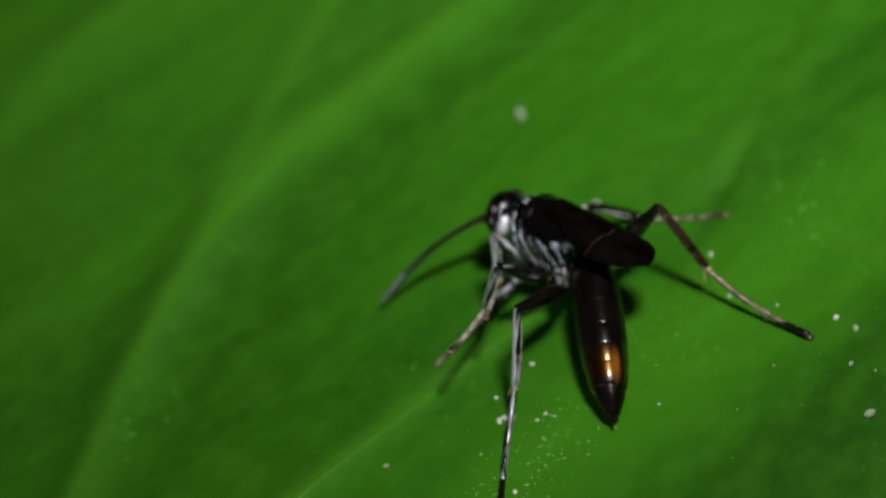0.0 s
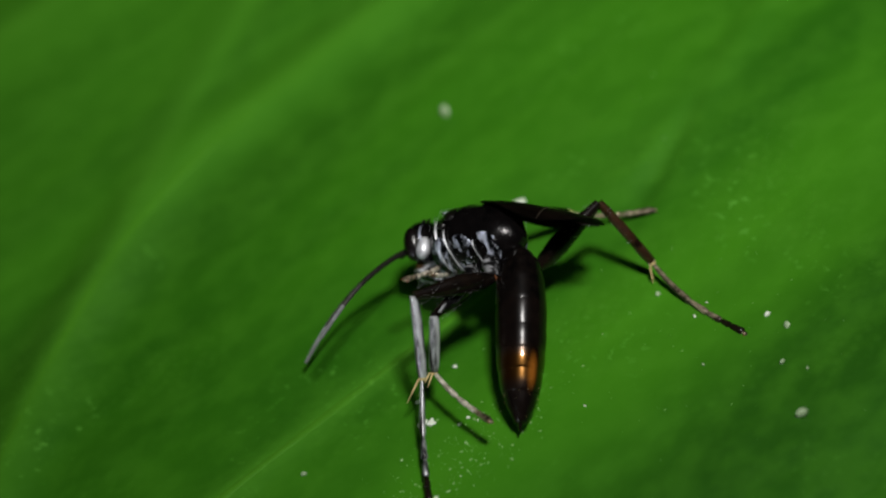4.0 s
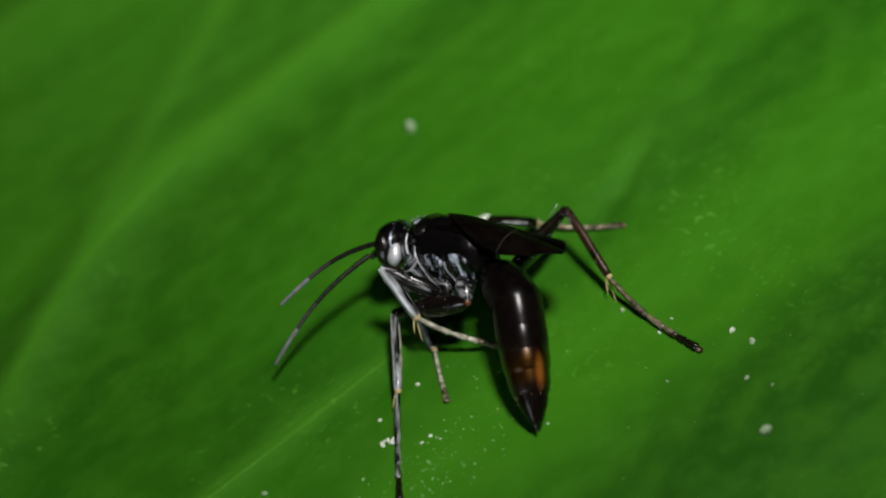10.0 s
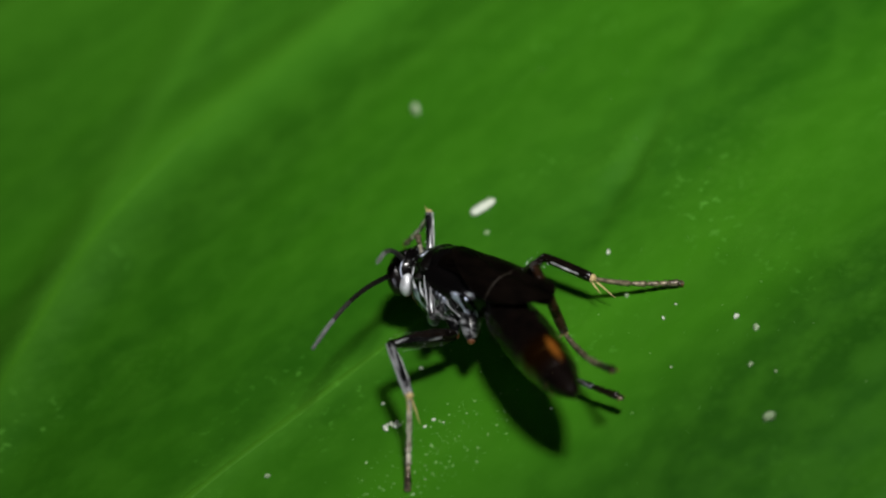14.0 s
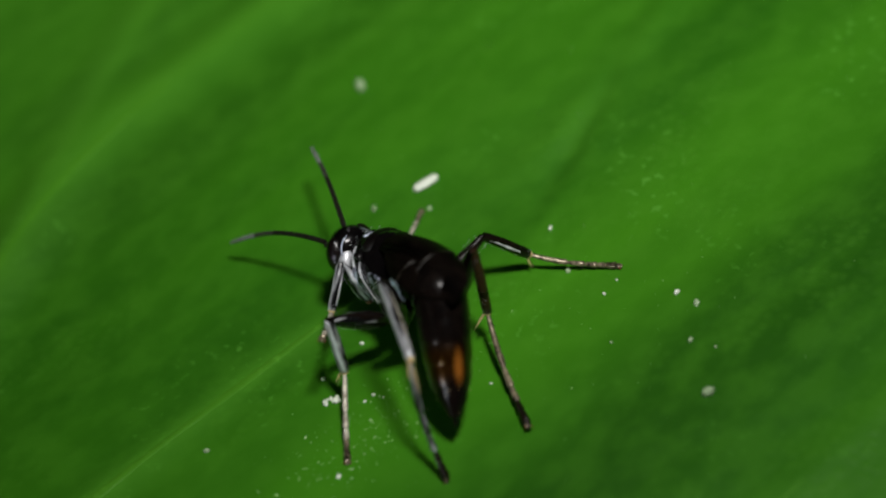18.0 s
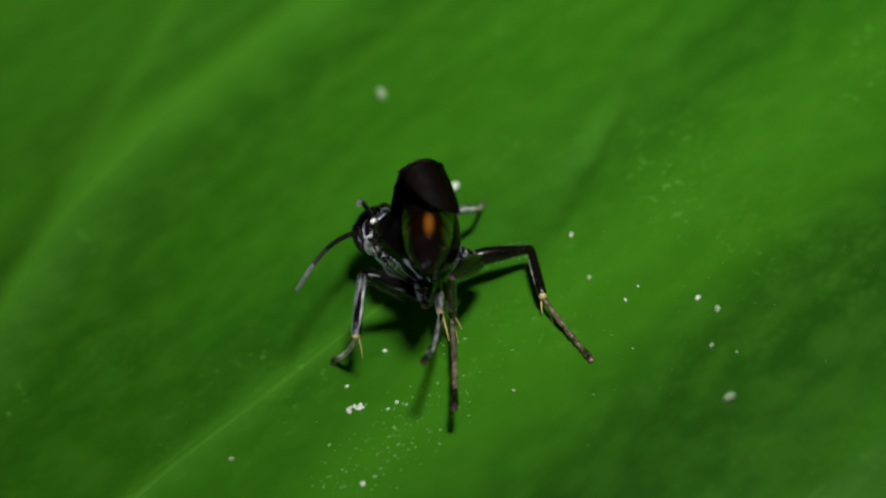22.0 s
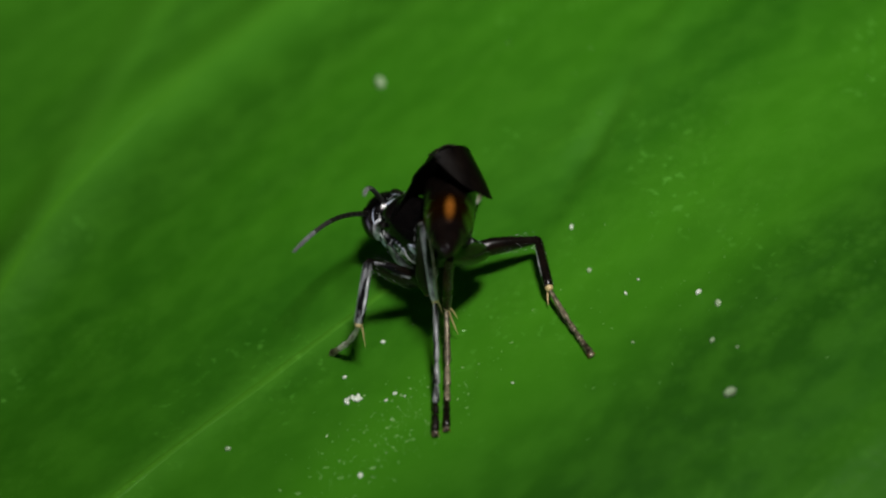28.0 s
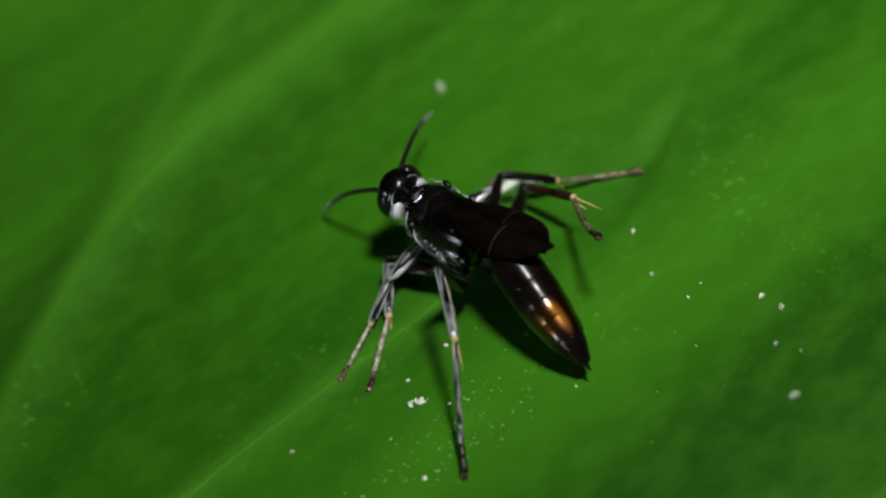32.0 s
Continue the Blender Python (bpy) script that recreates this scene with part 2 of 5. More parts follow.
    nt.links.new(ramped(noise_node(150, 2), 0.54, 0.74), fleck.inputs[1])
    col = mix(col, (0.0819, 0.290, 0.0283), fleck.outputs[0])
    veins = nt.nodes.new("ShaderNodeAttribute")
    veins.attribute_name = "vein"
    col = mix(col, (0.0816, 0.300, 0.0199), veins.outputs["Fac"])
    if pale:
        lift = nt.nodes.new("ShaderNodeValue")
        lift.outputs[0].default_value = pale
        col = mix(col, (0.0961, 0.325, 0.0185), lift.outputs[0])
    nt.links.new(col, b.inputs["Base Color"])
    b.inputs["Roughness"].default_value = 0.46
    b.inputs["Specular IOR Level"].default_value = 0.15
    bp = nt.nodes.new("ShaderNodeBump")
    bp.inputs["Strength"].default_value, bp.inputs["Distance"].default_value = 0.32, 0.00007
    add = nt.nodes.new("ShaderNodeMath")
    add.operation = "MULTIPLY_ADD"
    add.inputs[1].default_value = 0.5
    nt.links.new(net.outputs[0], add.inputs[0])
    pucker = nt.nodes.new("ShaderNodeMath")
    pucker.operation = "MULTIPLY_ADD"
    pucker.inputs[1].default_value = 1.6
    nt.links.new(noise_node(480, 3, (0.7, 1, 1), 0.55), pucker.inputs[0])
    nt.links.new(noise_node(1500, 4, (0.6, 1, 1), 0.6), pucker.inputs[2])
    nt.links.new(pucker.outputs[0], add.inputs[2])
    nt.links.new(add.outputs[0], bp.inputs["Height"])
    nt.links.new(bp.outputs[0], b.inputs["Normal"])
    return m


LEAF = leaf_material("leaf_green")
RIB = leaf_material("leaf_vein", 0.34)
RIB_THIN = leaf_material("leaf_thin_vein", 0.42)


# ---------------------------------------------------------------- mesh helpers
def part(name, bm, mat, parent=None, label=""):
    me = bpy.data.meshes.new(name)
    bmesh.ops.recalc_face_normals(bm, faces=bm.faces)
    bm.to_mesh(me)
    bm.free()
    for p in me.polygons:
        p.use_smooth = True
    me.set_sharp_from_angle(angle=radians(48))
    for one in (mat if isinstance(mat, (list, tuple)) else (mat,)):
        me.materials.append(one)
    ob = new(name, me)
    if parent:
        ob.parent = parent
    return tagged(ob, label)


def loft(bm, rings, sides=14, axis=None, mats=None):
    """A closed skin over rings (x, y, z, half width, half height) in millimetres, strung along x. mats: material slot of each span."""
    loops = []
    pts = [Vector(r[:3]) for r in rings]
    for i, (x, y, z, w, h) in enumerate(rings):
        d = (pts[min(i + 1, len(pts) - 1)] - pts[max(i - 1, 0)]).normalized()
        side = Vector((0, 0, 1)).cross(d)
        side = side.normalized() if side.length > 1e-3 else Vector((0, 1, 0))
        up = d.cross(side)
        loops.append([bm.verts.new((pts[i] + side * (w * math.cos(a)) + up * (h * math.sin(a))) * MM)
                      for a in (2 * math.pi * k / sides for k in range(sides))])
    for i, (a, b) in enumerate(zip(loops, loops[1:])):
        for k in range(sides):
            f = bm.faces.new((a[k], a[(k + 1) % sides], b[(k + 1) % sides], b[k]))
            if mats:
                f.material_index = mats[i]
    f = bm.faces.new(loops[0][::-1])
    g = bm.faces.new(loops[-1])
    if mats:
        f.material_index, g.material_index = mats[0], mats[-1]
    return bm


def ball(bm, at, size, seg=14, rings=10, turn=None):
    m = Matrix.Translation(Vector(at) * MM) @ (turn or Matrix()) @ Matrix.Diagonal((size[0] * MM, size[1] * MM, size[2] * MM, 1))
    bmesh.ops.create_uvsphere(bm, u_segments=seg, v_segments=rings, radius=1, matrix=m)
    return bm


def hairs(bm, spots, length, rng, lean=(-0.6, 0, 0), wide=0.012):
    """Short tapered hairs at spots (place, normal) in millimetres, combed along lean."""
    for p, n in spots:
        d = (Vector(n) + Vector(lean) + Vector([rng.uniform(-0.25, 0.25) for _ in range(3)])).normalized() * length * rng.uniform(0.6, 1.2)
        s = d.cross(Vector((rng.uniform(-1, 1), rng.uniform(-1, 1), 1))).normalized() * wide
        p = Vector(p)
        q = d.cross(s).normalized() * wide
        a, b, c = (bm.verts.new(v * MM) for v in (p - s, p + s, p + q))
        t = bm.verts.new((p + d) * MM)
        for f in ((a, b, t), (b, c, t), (c, a, t)):
            bm.faces.new(f)
    return bm


def shell(centre, radii, count, rng, keep):
    """Spots spread over an ellipsoid, kept where keep(direction) holds."""
    out = []
    while len(out) < count:
        v = Vector([rng.gauss(0, 1) for _ in range(3)]).normalized()
        if keep(v):
            p = Vector([c + r * k for c, r, k in zip(centre, radii, v)])
            out.append((p, Vector([k / r for k, r in zip(v, radii)]).normalized()))
    return out


# ---------------------------------------------------------------- the leaf
# In the leaf's own space x runs along the veins; TURN is its heading in the world.
TURN = 28.5
VEINS = [-31.0, -16.4, 2.8, 19.4, 22.3, 35.0, 48.0]
RISE = [0.10, 0.10, 0.16, 0.42, 0.34, 0.3, 0.3]
WIDE = [0.8, 0.8, 0.8, 1.7, 1.9, 1.9, 1.9]


def vein_line(i, x):
    """The y of lateral vein i at x, in millimetres; the veins bow together towards -x, and one forks off the large one."""
    back = max(0.0, -x - 1)
    if i == 4:
        return 22.3 + 0.58 * x - 0.02 * max(0.0, x - 8) ** 2 if x > -5 else vein_line(3, x) + 1.3 * math.exp((x + 5) * 0.5)
    if i == 2:
        return 2.8 + 0.12 * max(0.0, x - 9) ** 1.35 + 0.08 * math.sin(x * 0.23 + 4)
    if i > 2:
        return VEINS[i] + 0.055 * x - 0.071 * back ** 1.64 + 0.08 * math.sin(x * 0.23 + 2 * i)
    return VEINS[i] + 0.08 * math.sin(x * 0.23 + 2 * i)


def blade_height(x, y):
    """The height of the blade in millimetres: ridges over the veins, shallow pleats and slow waves."""
    wx, wy = x * math.cos(radians(TURN)) - y * math.sin(radians(TURN)), x * math.sin(radians(TURN)) + y * math.cos(radians(TURN))
    near = math.exp(-(((wx + 0.5) / 10) ** 2 + ((wy + 1) / 9) ** 2) ** 2)
    z = 0.0
    for i in range(len(VEINS)):
        d = y - vein_line(i, x)
        z += RISE[i] * math.exp(-(d / WIDE[i]) ** 2)
    z += 0.45 * noise.noise(Vector((x * 0.03, y * 0.08, 3.1))) + 0.06 * noise.noise(Vector((x * 0.12, y * 0.4, 9.7)))
    z -= 0.30 * math.exp(-((y - 1.55 - 0.43 * (x - 8)) / 0.55) ** 2) / (1 + math.exp(-(x - 5.5) * 1.5)) / (1 + math.exp((x - 13) * 1.2))
    z += 0.018 * noise.noise(Vector((x * 0.7, y * 0.9, 1.7)))
    return z * (1 - 0.9 * near) - 0.004 * max(0.0, y - 30) ** 2 - 0.017 * max(0.0, -y - 7) ** 1.8


def leaf_height(x, y):
    """The height of the blade at a place in the world, in millimetres."""
    c, s = math.cos(radians(TURN)), math.sin(radians(TURN))
    return blade_height(x * c + y * s, y * c - x * s)


def build_leaf():
    leaf = tagged(new("leaf"), "broad green living leaf with raised parallel veins, under a wasp", "leaf")
    leaf.matrix_world = pose(0, 0, 0, 0, 0, TURN)
    xs = np.concatenate([np.linspace(-110, -22, 40)[:-1], np.linspace(-22, 26, 270), np.linspace(26, 110, 36)[1:]])
    ys = np.concatenate([np.linspace(-52, -17, 26)[:-1], np.linspace(-17, 31, 290), np.linspace(31, 88, 44)[1:]])
    bm = bmesh.new()
    top, low = [], []
    for x in xs:
        a = []
        b = []
        for y in ys:
            # the margin narrows towards both ends
            yy = 16 + (y - 16) * max(0.05, 1 - (abs(x) / 112) ** 3)
            z = blade_height(x, yy)
            a.append(bm.verts.new((x * MM, yy * MM, z * MM)))
            b.append(bm.verts.new((x * MM, yy * MM, (z - 0.35) * MM)))
        top.append(a)
        low.append(b)
    for i in range(len(xs) - 1):
        for j in range(len(ys) - 1):
            bm.faces.new((top[i][j], top[i + 1][j], top[i + 1][j + 1], top[i][j + 1]))
            bm.faces.new((low[i][j], low[i][j + 1], low[i + 1][j + 1], low[i + 1][j]))
    rim = [(i, 0) for i in range(len(xs))] + [(len(xs) - 1, j) for j in range(1, len(ys))]
    rim += [(i, len(ys) - 1) for i in range(len(xs) - 2, -1, -1)] + [(0, j) for j in range(len(ys) - 2, 0, -1)]
    for (i, j), (k, l) in zip(rim, rim[1:] + rim[:1]):
        bm.faces.new((top[i][j], low[i][j], low[k][l], top[k][l]))
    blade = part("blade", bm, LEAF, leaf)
    # how much paler the blade is: over and beside each vein, and beyond the large one
    paleness = blade.data.attributes.new("vein", "FLOAT", "POINT")
    for v, cell in zip(blade.data.vertices, paleness.data):
        x, y = v.co.x / MM, v.co.y / MM
        k = 0.0
        for i in range(len(VEINS)):
            d = y - vein_line(i, x)
            if i == 4:
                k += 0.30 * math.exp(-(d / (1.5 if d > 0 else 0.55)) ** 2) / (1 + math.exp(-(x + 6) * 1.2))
            elif i > 2:
                k += 0.26 * math.exp(-(d / 1.4) ** 2) + 0.12 * math.exp(-(d / 0.5) ** 2)
            else:
                k += (0.06 + 0.16 / (1 + math.exp((x + 1) * 0.6))) * math.exp(-(d / 0.9) ** 2) + 0.28 / (1 + math.exp((x + 1) * 0.6)) * math.exp(-(d / 0.5) ** 2)
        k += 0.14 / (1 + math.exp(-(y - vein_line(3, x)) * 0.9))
        # a broad patch beside the wasp, off the veins, brightened by its colour
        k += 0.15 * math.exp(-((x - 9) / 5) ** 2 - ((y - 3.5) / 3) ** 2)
        if y > 14:
            k += 0.22 * max(0.0, noise.noise(Vector((x * 0.035, y * 0.55, 4.2))))
        cell.value = min(0.8, k)
    # shade painted as deeper green: bands between the veins, the ridge's side and the crease
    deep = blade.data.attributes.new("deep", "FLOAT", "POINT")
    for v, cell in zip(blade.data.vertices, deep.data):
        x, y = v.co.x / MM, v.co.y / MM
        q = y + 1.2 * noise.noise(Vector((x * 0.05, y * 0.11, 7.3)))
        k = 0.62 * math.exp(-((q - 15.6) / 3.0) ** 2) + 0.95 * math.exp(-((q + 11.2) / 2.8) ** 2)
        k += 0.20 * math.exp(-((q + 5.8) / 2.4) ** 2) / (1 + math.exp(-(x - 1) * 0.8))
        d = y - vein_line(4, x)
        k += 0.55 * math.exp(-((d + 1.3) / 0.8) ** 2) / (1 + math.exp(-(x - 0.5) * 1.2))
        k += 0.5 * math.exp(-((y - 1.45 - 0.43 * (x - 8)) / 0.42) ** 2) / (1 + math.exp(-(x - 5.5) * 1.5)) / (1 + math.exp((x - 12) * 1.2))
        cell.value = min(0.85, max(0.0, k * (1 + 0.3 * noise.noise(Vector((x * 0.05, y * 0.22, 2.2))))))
    for i in (0, 1, 2, 3, 5, 6):
        rows = []
        for x in np.linspace(-34, 60 if i > 2 else 5, 190 if i > 2 else 80):
            y = vein_line(i, x)
            wide = 0.42 + 0.06 * math.sin(x * 0.7 + i) if i > 2 else (0.24 + 0.04 * math.sin(x * 0.9 + i)) * (0.12 + 0.88 / (1 + math.exp((x - 1) * 0.9)))
            deep = 0.16 if i > 2 else 0.09
            proud = 0.004 if i > 2 else 0.022 - 0.05 / (1 + math.exp(-(x - 3) * 0.9))
            rows.append((x, y, blade_height(x, y) - deep + proud, wide, deep))
        part("vein", loft(bmesh.new(), rows, 12), RIB if i > 2 else RIB_THIN, leaf)
    return leaf


build_leaf()


# ---------------------------------------------------------------- the wasp
# Millimetres in the wasp's own space: x to the head, y to its left, z to its back; the origin is the middle of the thorax.
NECK = Vector((1.85, 0, 0.15))
WAIST = Vector((-2.0, 0, -0.25))
WING_ROOT = (Vector((-0.05, 0.66, 1.10)), Vector((-0.05, -0.66, 1.10)))
FEELER_ROOT = (Vector((0.95, 0.22, 0.05)), Vector((0.95, -0.22, 0.05)))      # in the head's space
BASE = 2.3                                                                    # length of the abdomen's first segment
HIP = [Vector((x, s * y, z)) for x, y, z in ((0.95, 0.65, -1.4), (-0.65, 1.15, -1.4), (-1.75, 1.4, -1.2)) for s in (1, -1)]
LEGS = [(2.0, 1.8, 2.6), (2.8, 2.3, 3.3), (3.4, 3.2, 4.8)]                   # femur, tibia, tarsus of each pair


def tagged_wasp():
    return tagged(new("wasp"), "small black wasp with smoky wings grooming on a green leaf", "wasp")


def plate(at, size, turn):
    """A bulging plate of chitin with an uneven, ridged skin."""
    bm = ball(bmesh.new(), at, size, 34, 24, turn)
    for v in bm.verts:
        p = v.co / MM
        ridge = abs(noise.noise(Vector((p.x * 3.4 + 1.3, p.y * 2.0, p.z * 1.7)))) + 0.5 * abs(noise.noise(p * 6.1))
        v.co.y += math.copysign((0.10 * ridge - 0.03) * MM, p.y)
    return bm


def build_thorax(wasp):
    bm = bmesh.new()
    loft(bm, [(-2.16, 0, -0.22, 0.20, 0.20), (-2.05, 0, -0.12, 0.46, 0.46), (-1.75, 0, 0.02, 0.82, 0.90), (-1.2, 0, 0.04, 1.04, 1.20),
              (-0.6, 0, 0.0, 1.16, 1.38), (0.1, 0, 0.0, 1.20, 1.44), (0.7, 0, 0.0, 1.14, 1.34), (1.2, 0, 0.05, 0.96, 1.05),
              (1.6, 0, 0.1, 0.66, 0.68), (1.85, 0, 0.14, 0.36, 0.38), (2.0, 0, 0.15, 0.26, 0.28)], 26)
    thorax = part("thorax", bm, CHITIN, wasp)
    rng = random.Random(3)
    # the collar behind the head, the scutellum and the side plates
    bm = loft(bmesh.new(), [(1.0, 0, 0.08, 1.09, 1.16), (1.28, 0, 0.12, 0.98, 1.02), (1.55, 0, 0.14, 0.78, 0.78), (1.7, 0, 0.14, 0.60, 0.60)], 24)
    part("collar", bm, CHITIN_DULL, thorax)
    bm = ball(bmesh.new(), (-0.7, 0, 1.12), (0.42, 0.55, 0.2))
    part("scutellum", bm, CHITIN_DULL, thorax)
    bm = ball(bmesh.new(), (0.62, 0, 0.98), (0.55, 0.86, 0.36), 20, 12)
    part("mesonotum", bm, CHITIN_DULL, thorax)

    def flank(x, a, off=0.0):
        """A place on the thorax at x, a degrees up from its side."""
        k = math.sqrt(max(0.0, 1 - (x / 2.05) ** 2)) ** 0.75
        return Vector((x, (1.21 * k + off) * math.cos(radians(a)), 0.02 + (1.42 * k + off) * math.sin(radians(a))))

    for s in (1, -1):
        for x, z, a, b in ((0.75, -0.40, 0.5, 0.74), (-0.15, -0.36, 0.55, 0.82), (-1.15, -0.2, 0.56, 0.74)):
            bm = plate((x, s * (0.99 if x > -1 else 0.85), z), (a * 1.15, 0.13, b), Matrix.Rotation(-0.25 * s, 4, "X"))
            part("side_plate", bm, FROST_GLINT, thorax, "black side plate frosted with silver pile and painted glints")
        # seams between the plates, from the collar down to the hips, their glint painted as bright silver
        for x0, x1, a0, a1, w in ((1.15, 0.55, 44, -46, 0.036), (0.62, -0.25, 24, -50, 0.03), (-0.75, -1.2, 8, -46, 0.026)):
            rows = []
            for k in np.linspace(0, 1, 11):
                q = flank(x0 + (x1 - x0) * (k ** 1.4), a0 + (a1 - a0) * k, 0.05 + 0.03 * math.sin(9 * k))
                g = w * (0.35 + 0.9 * math.sin(math.pi * min(1, k + 0.05)) ** 0.6)
                rows.append((q.x, s * q.y, q.z, g, g * 0.6))
            part("seam", loft(bmesh.new(), rows, 8), SILVER, thorax, "seam with its glint painted silver")
        bm = ball(bmesh.new(), (0.80, s * 1.04, 0.74), (0.22, 0.12, 0.12))
        part("tegula", bm, CHITIN_DULL, thorax)
    bm = ball(bmesh.new(), (1.14, 0.12, 1.16), (0.17, 0.34, 0.06), 14, 8, Matrix.Rotation(0.25, 4, "Y"))
    part("pile_patch", bm, FROST_GLINT, thorax, "silvery pile behind the collar")
    # sparse silvery down on the flanks and the chest
    spots = shell((-0.1, 0, -0.1), (1.9, 1.26, 1.40), 420, rng, lambda v: v.z < 0.3 and abs(v.y) > 0.35 and v.x > -0.8)
    spots += shell((1.25, 0, 0.1), (0.6, 1.06, 1.1), 110, rng, lambda v: abs(v.x) < 0.7 and v.z > -0.6)
    part("down", hairs(bmesh.new(), spots, 0.15, rng, (-1.1, 0, 0), 0.009), SILVER, thorax, "short silvery down")
    for i, h in enumerate(HIP):
        k = (0.34, 0.38, 0.44)[i // 2]
        s = 1 if i % 2 == 0 else -1
        top = h + Vector((0.2 + 0.15 * (i // 2), -(0.2 + 0.22 * (i // 2)) * s, 0.6))
        bm = loft(bmesh.new(), [(*(top + (h - top) * t), k * w, k * w) for t, w in ((0, 0.7), (0.3, 0.9), (0.7, 0.62), (1.0, 0.36))], 14)
        part("coxa", bm, LEGFROST_GLINT, thorax)
        bm = ball(bmesh.new(), h, (0.15, 0.15, 0.15), 12, 8)
        part("trochanter", bm, RUST, thorax, "rust-brown joint")
    return thorax


def build_head(wasp):
    bm = bmesh.new()
    loft(bm, [(0.0, 0, 0.05, 0.26, 0.28), (0.12, 0, 0.06, 0.62, 0.56), (0.3, 0, 0.06, 0.86, 0.74), (0.55, 0, 0.02, 0.93, 0.82),
              (0.8, 0, -0.04, 0.86, 0.80), (1.0, 0, -0.1, 0.66, 0.68), (1.1, 0, -0.14, 0.40, 0.48), (1.14, 0, -0.16, 0.15, 0.2)], 24)
    head = part("head", bm, CHITIN, wasp)
    rng = random.Random(5)
    for s in (1, -1):
        bm = ball(bmesh.new(), (0.62, s * 0.72, 0.02), (0.38, 0.36, 0.66), 20, 14, Matrix.Rotation(0.18 * s, 4, "X"))
        part("compound_eye", bm, EYE, head, "large dark compound eye")
        bm = loft(bmesh.new(), [(0.8, s * 0.36, -0.72, 0.16, 0.14), (0.98, s * 0.30, -0.88, 0.13, 0.11), (1.1, s * 0.12, -0.98, 0.06, 0.05), (1.14, s * 0.0, -1.0, 0.02, 0.02)], 8)
        part("mandible", bm, RUST, head, "rust-brown curved jaw")
        bm = loft(bmesh.new(), [(0.75, s * 0.2, -0.8, 0.05, 0.05), (0.85, s * 0.22, -1.1, 0.04, 0.04), (0.78, s * 0.24, -1.4, 0.03, 0.03)], 6)
        part("palp", bm, RUST, head)
    for x, y in ((0.42, 0), (0.28, 0.16), (0.28, -0.16)):
        part("ocellus", ball(bmesh.new(), (x, y, 0.80), (0.07, 0.07, 0.06), 8, 6), EYE, head)
    bm = ball(bmesh.new(), (0.98, 0, -0.42), (0.18, 0.40, 0.30), 14, 8)
    part("clypeus", bm, SILVER, head, "silvery lower face")
    for s in (1, -1):
        bm = ball(bmesh.new(), (0.24, s * 0.67, -0.21), (0.30, 0.27, 0.47), 14, 10, Matrix.Rotation(0.5 * s, 4, "X"))
        part("cheek", bm, SILVER, head, "silvery white cheek")
        rows = [(0.16 + 0.06 * math.sin(k * 3.1), s * 0.78 * math.cos(k * 1.5), 0.06 + 0.70 * math.sin(k * 1.5), 0.026, 0.02) for k in np.linspace(-0.3, 0.75, 9)]
        part("eye_rim", loft(bmesh.new(), rows, 8), FROST_GLINT, head, "silver line behind the eye")
    spots = shell((0.55, 0, -0.04), (0.62, 0.8, 0.86), 130, rng, lambda v: v.x > 0.45 and abs(v.y) < 0.8)
    part("down", hairs(bmesh.new(), spots, 0.11, rng, (-0.2, 0, -0.4), 0.009), SILVER, head, "short silvery down")
    return head


def abdomen_radius(t):
    """Half the abdomen's width at the share t of its length."""
    prof = [(0.0, 0.20), (0.04, 0.50), (0.10, 0.76), (0.2, 0.91), (0.34, 0.95), (0.5, 0.94), (0.64, 0.89), (0.76, 0.77), (0.87, 0.55), (0.95, 0.28), (1.0, 0.05)]
    for (a, ra), (b, rb) in zip(prof, prof[1:]):
        if a <= t <= b:
            k = (t - a) / (b - a)
            return ra + (rb - ra) * (k * k * (3 - 2 * k) * 0.4 + k * 0.6)
    return 0.05


def build_base(wasp):
    """The narrow waist and the first segment, along -x; the rest of the abdomen turns on its end."""
    length = 6.9
    rows = [(-length * t, 0, 0.0, abdomen_radius(t), abdomen_radius(t)) for t in np.linspace(0, 0.333, 18)]
    rows += [(-length * 0.333 - 0.9 * math.sin(a), 0, 0.0, abdomen_radius(0.333) * math.cos(a), abdomen_radius(0.333) * math.cos(a)) for a in (0.3, 0.7, 1.1, 1.4)]
    return part("abdomen_base", loft(bmesh.new(), rows, 26), CHITIN_GLOSS, wasp)


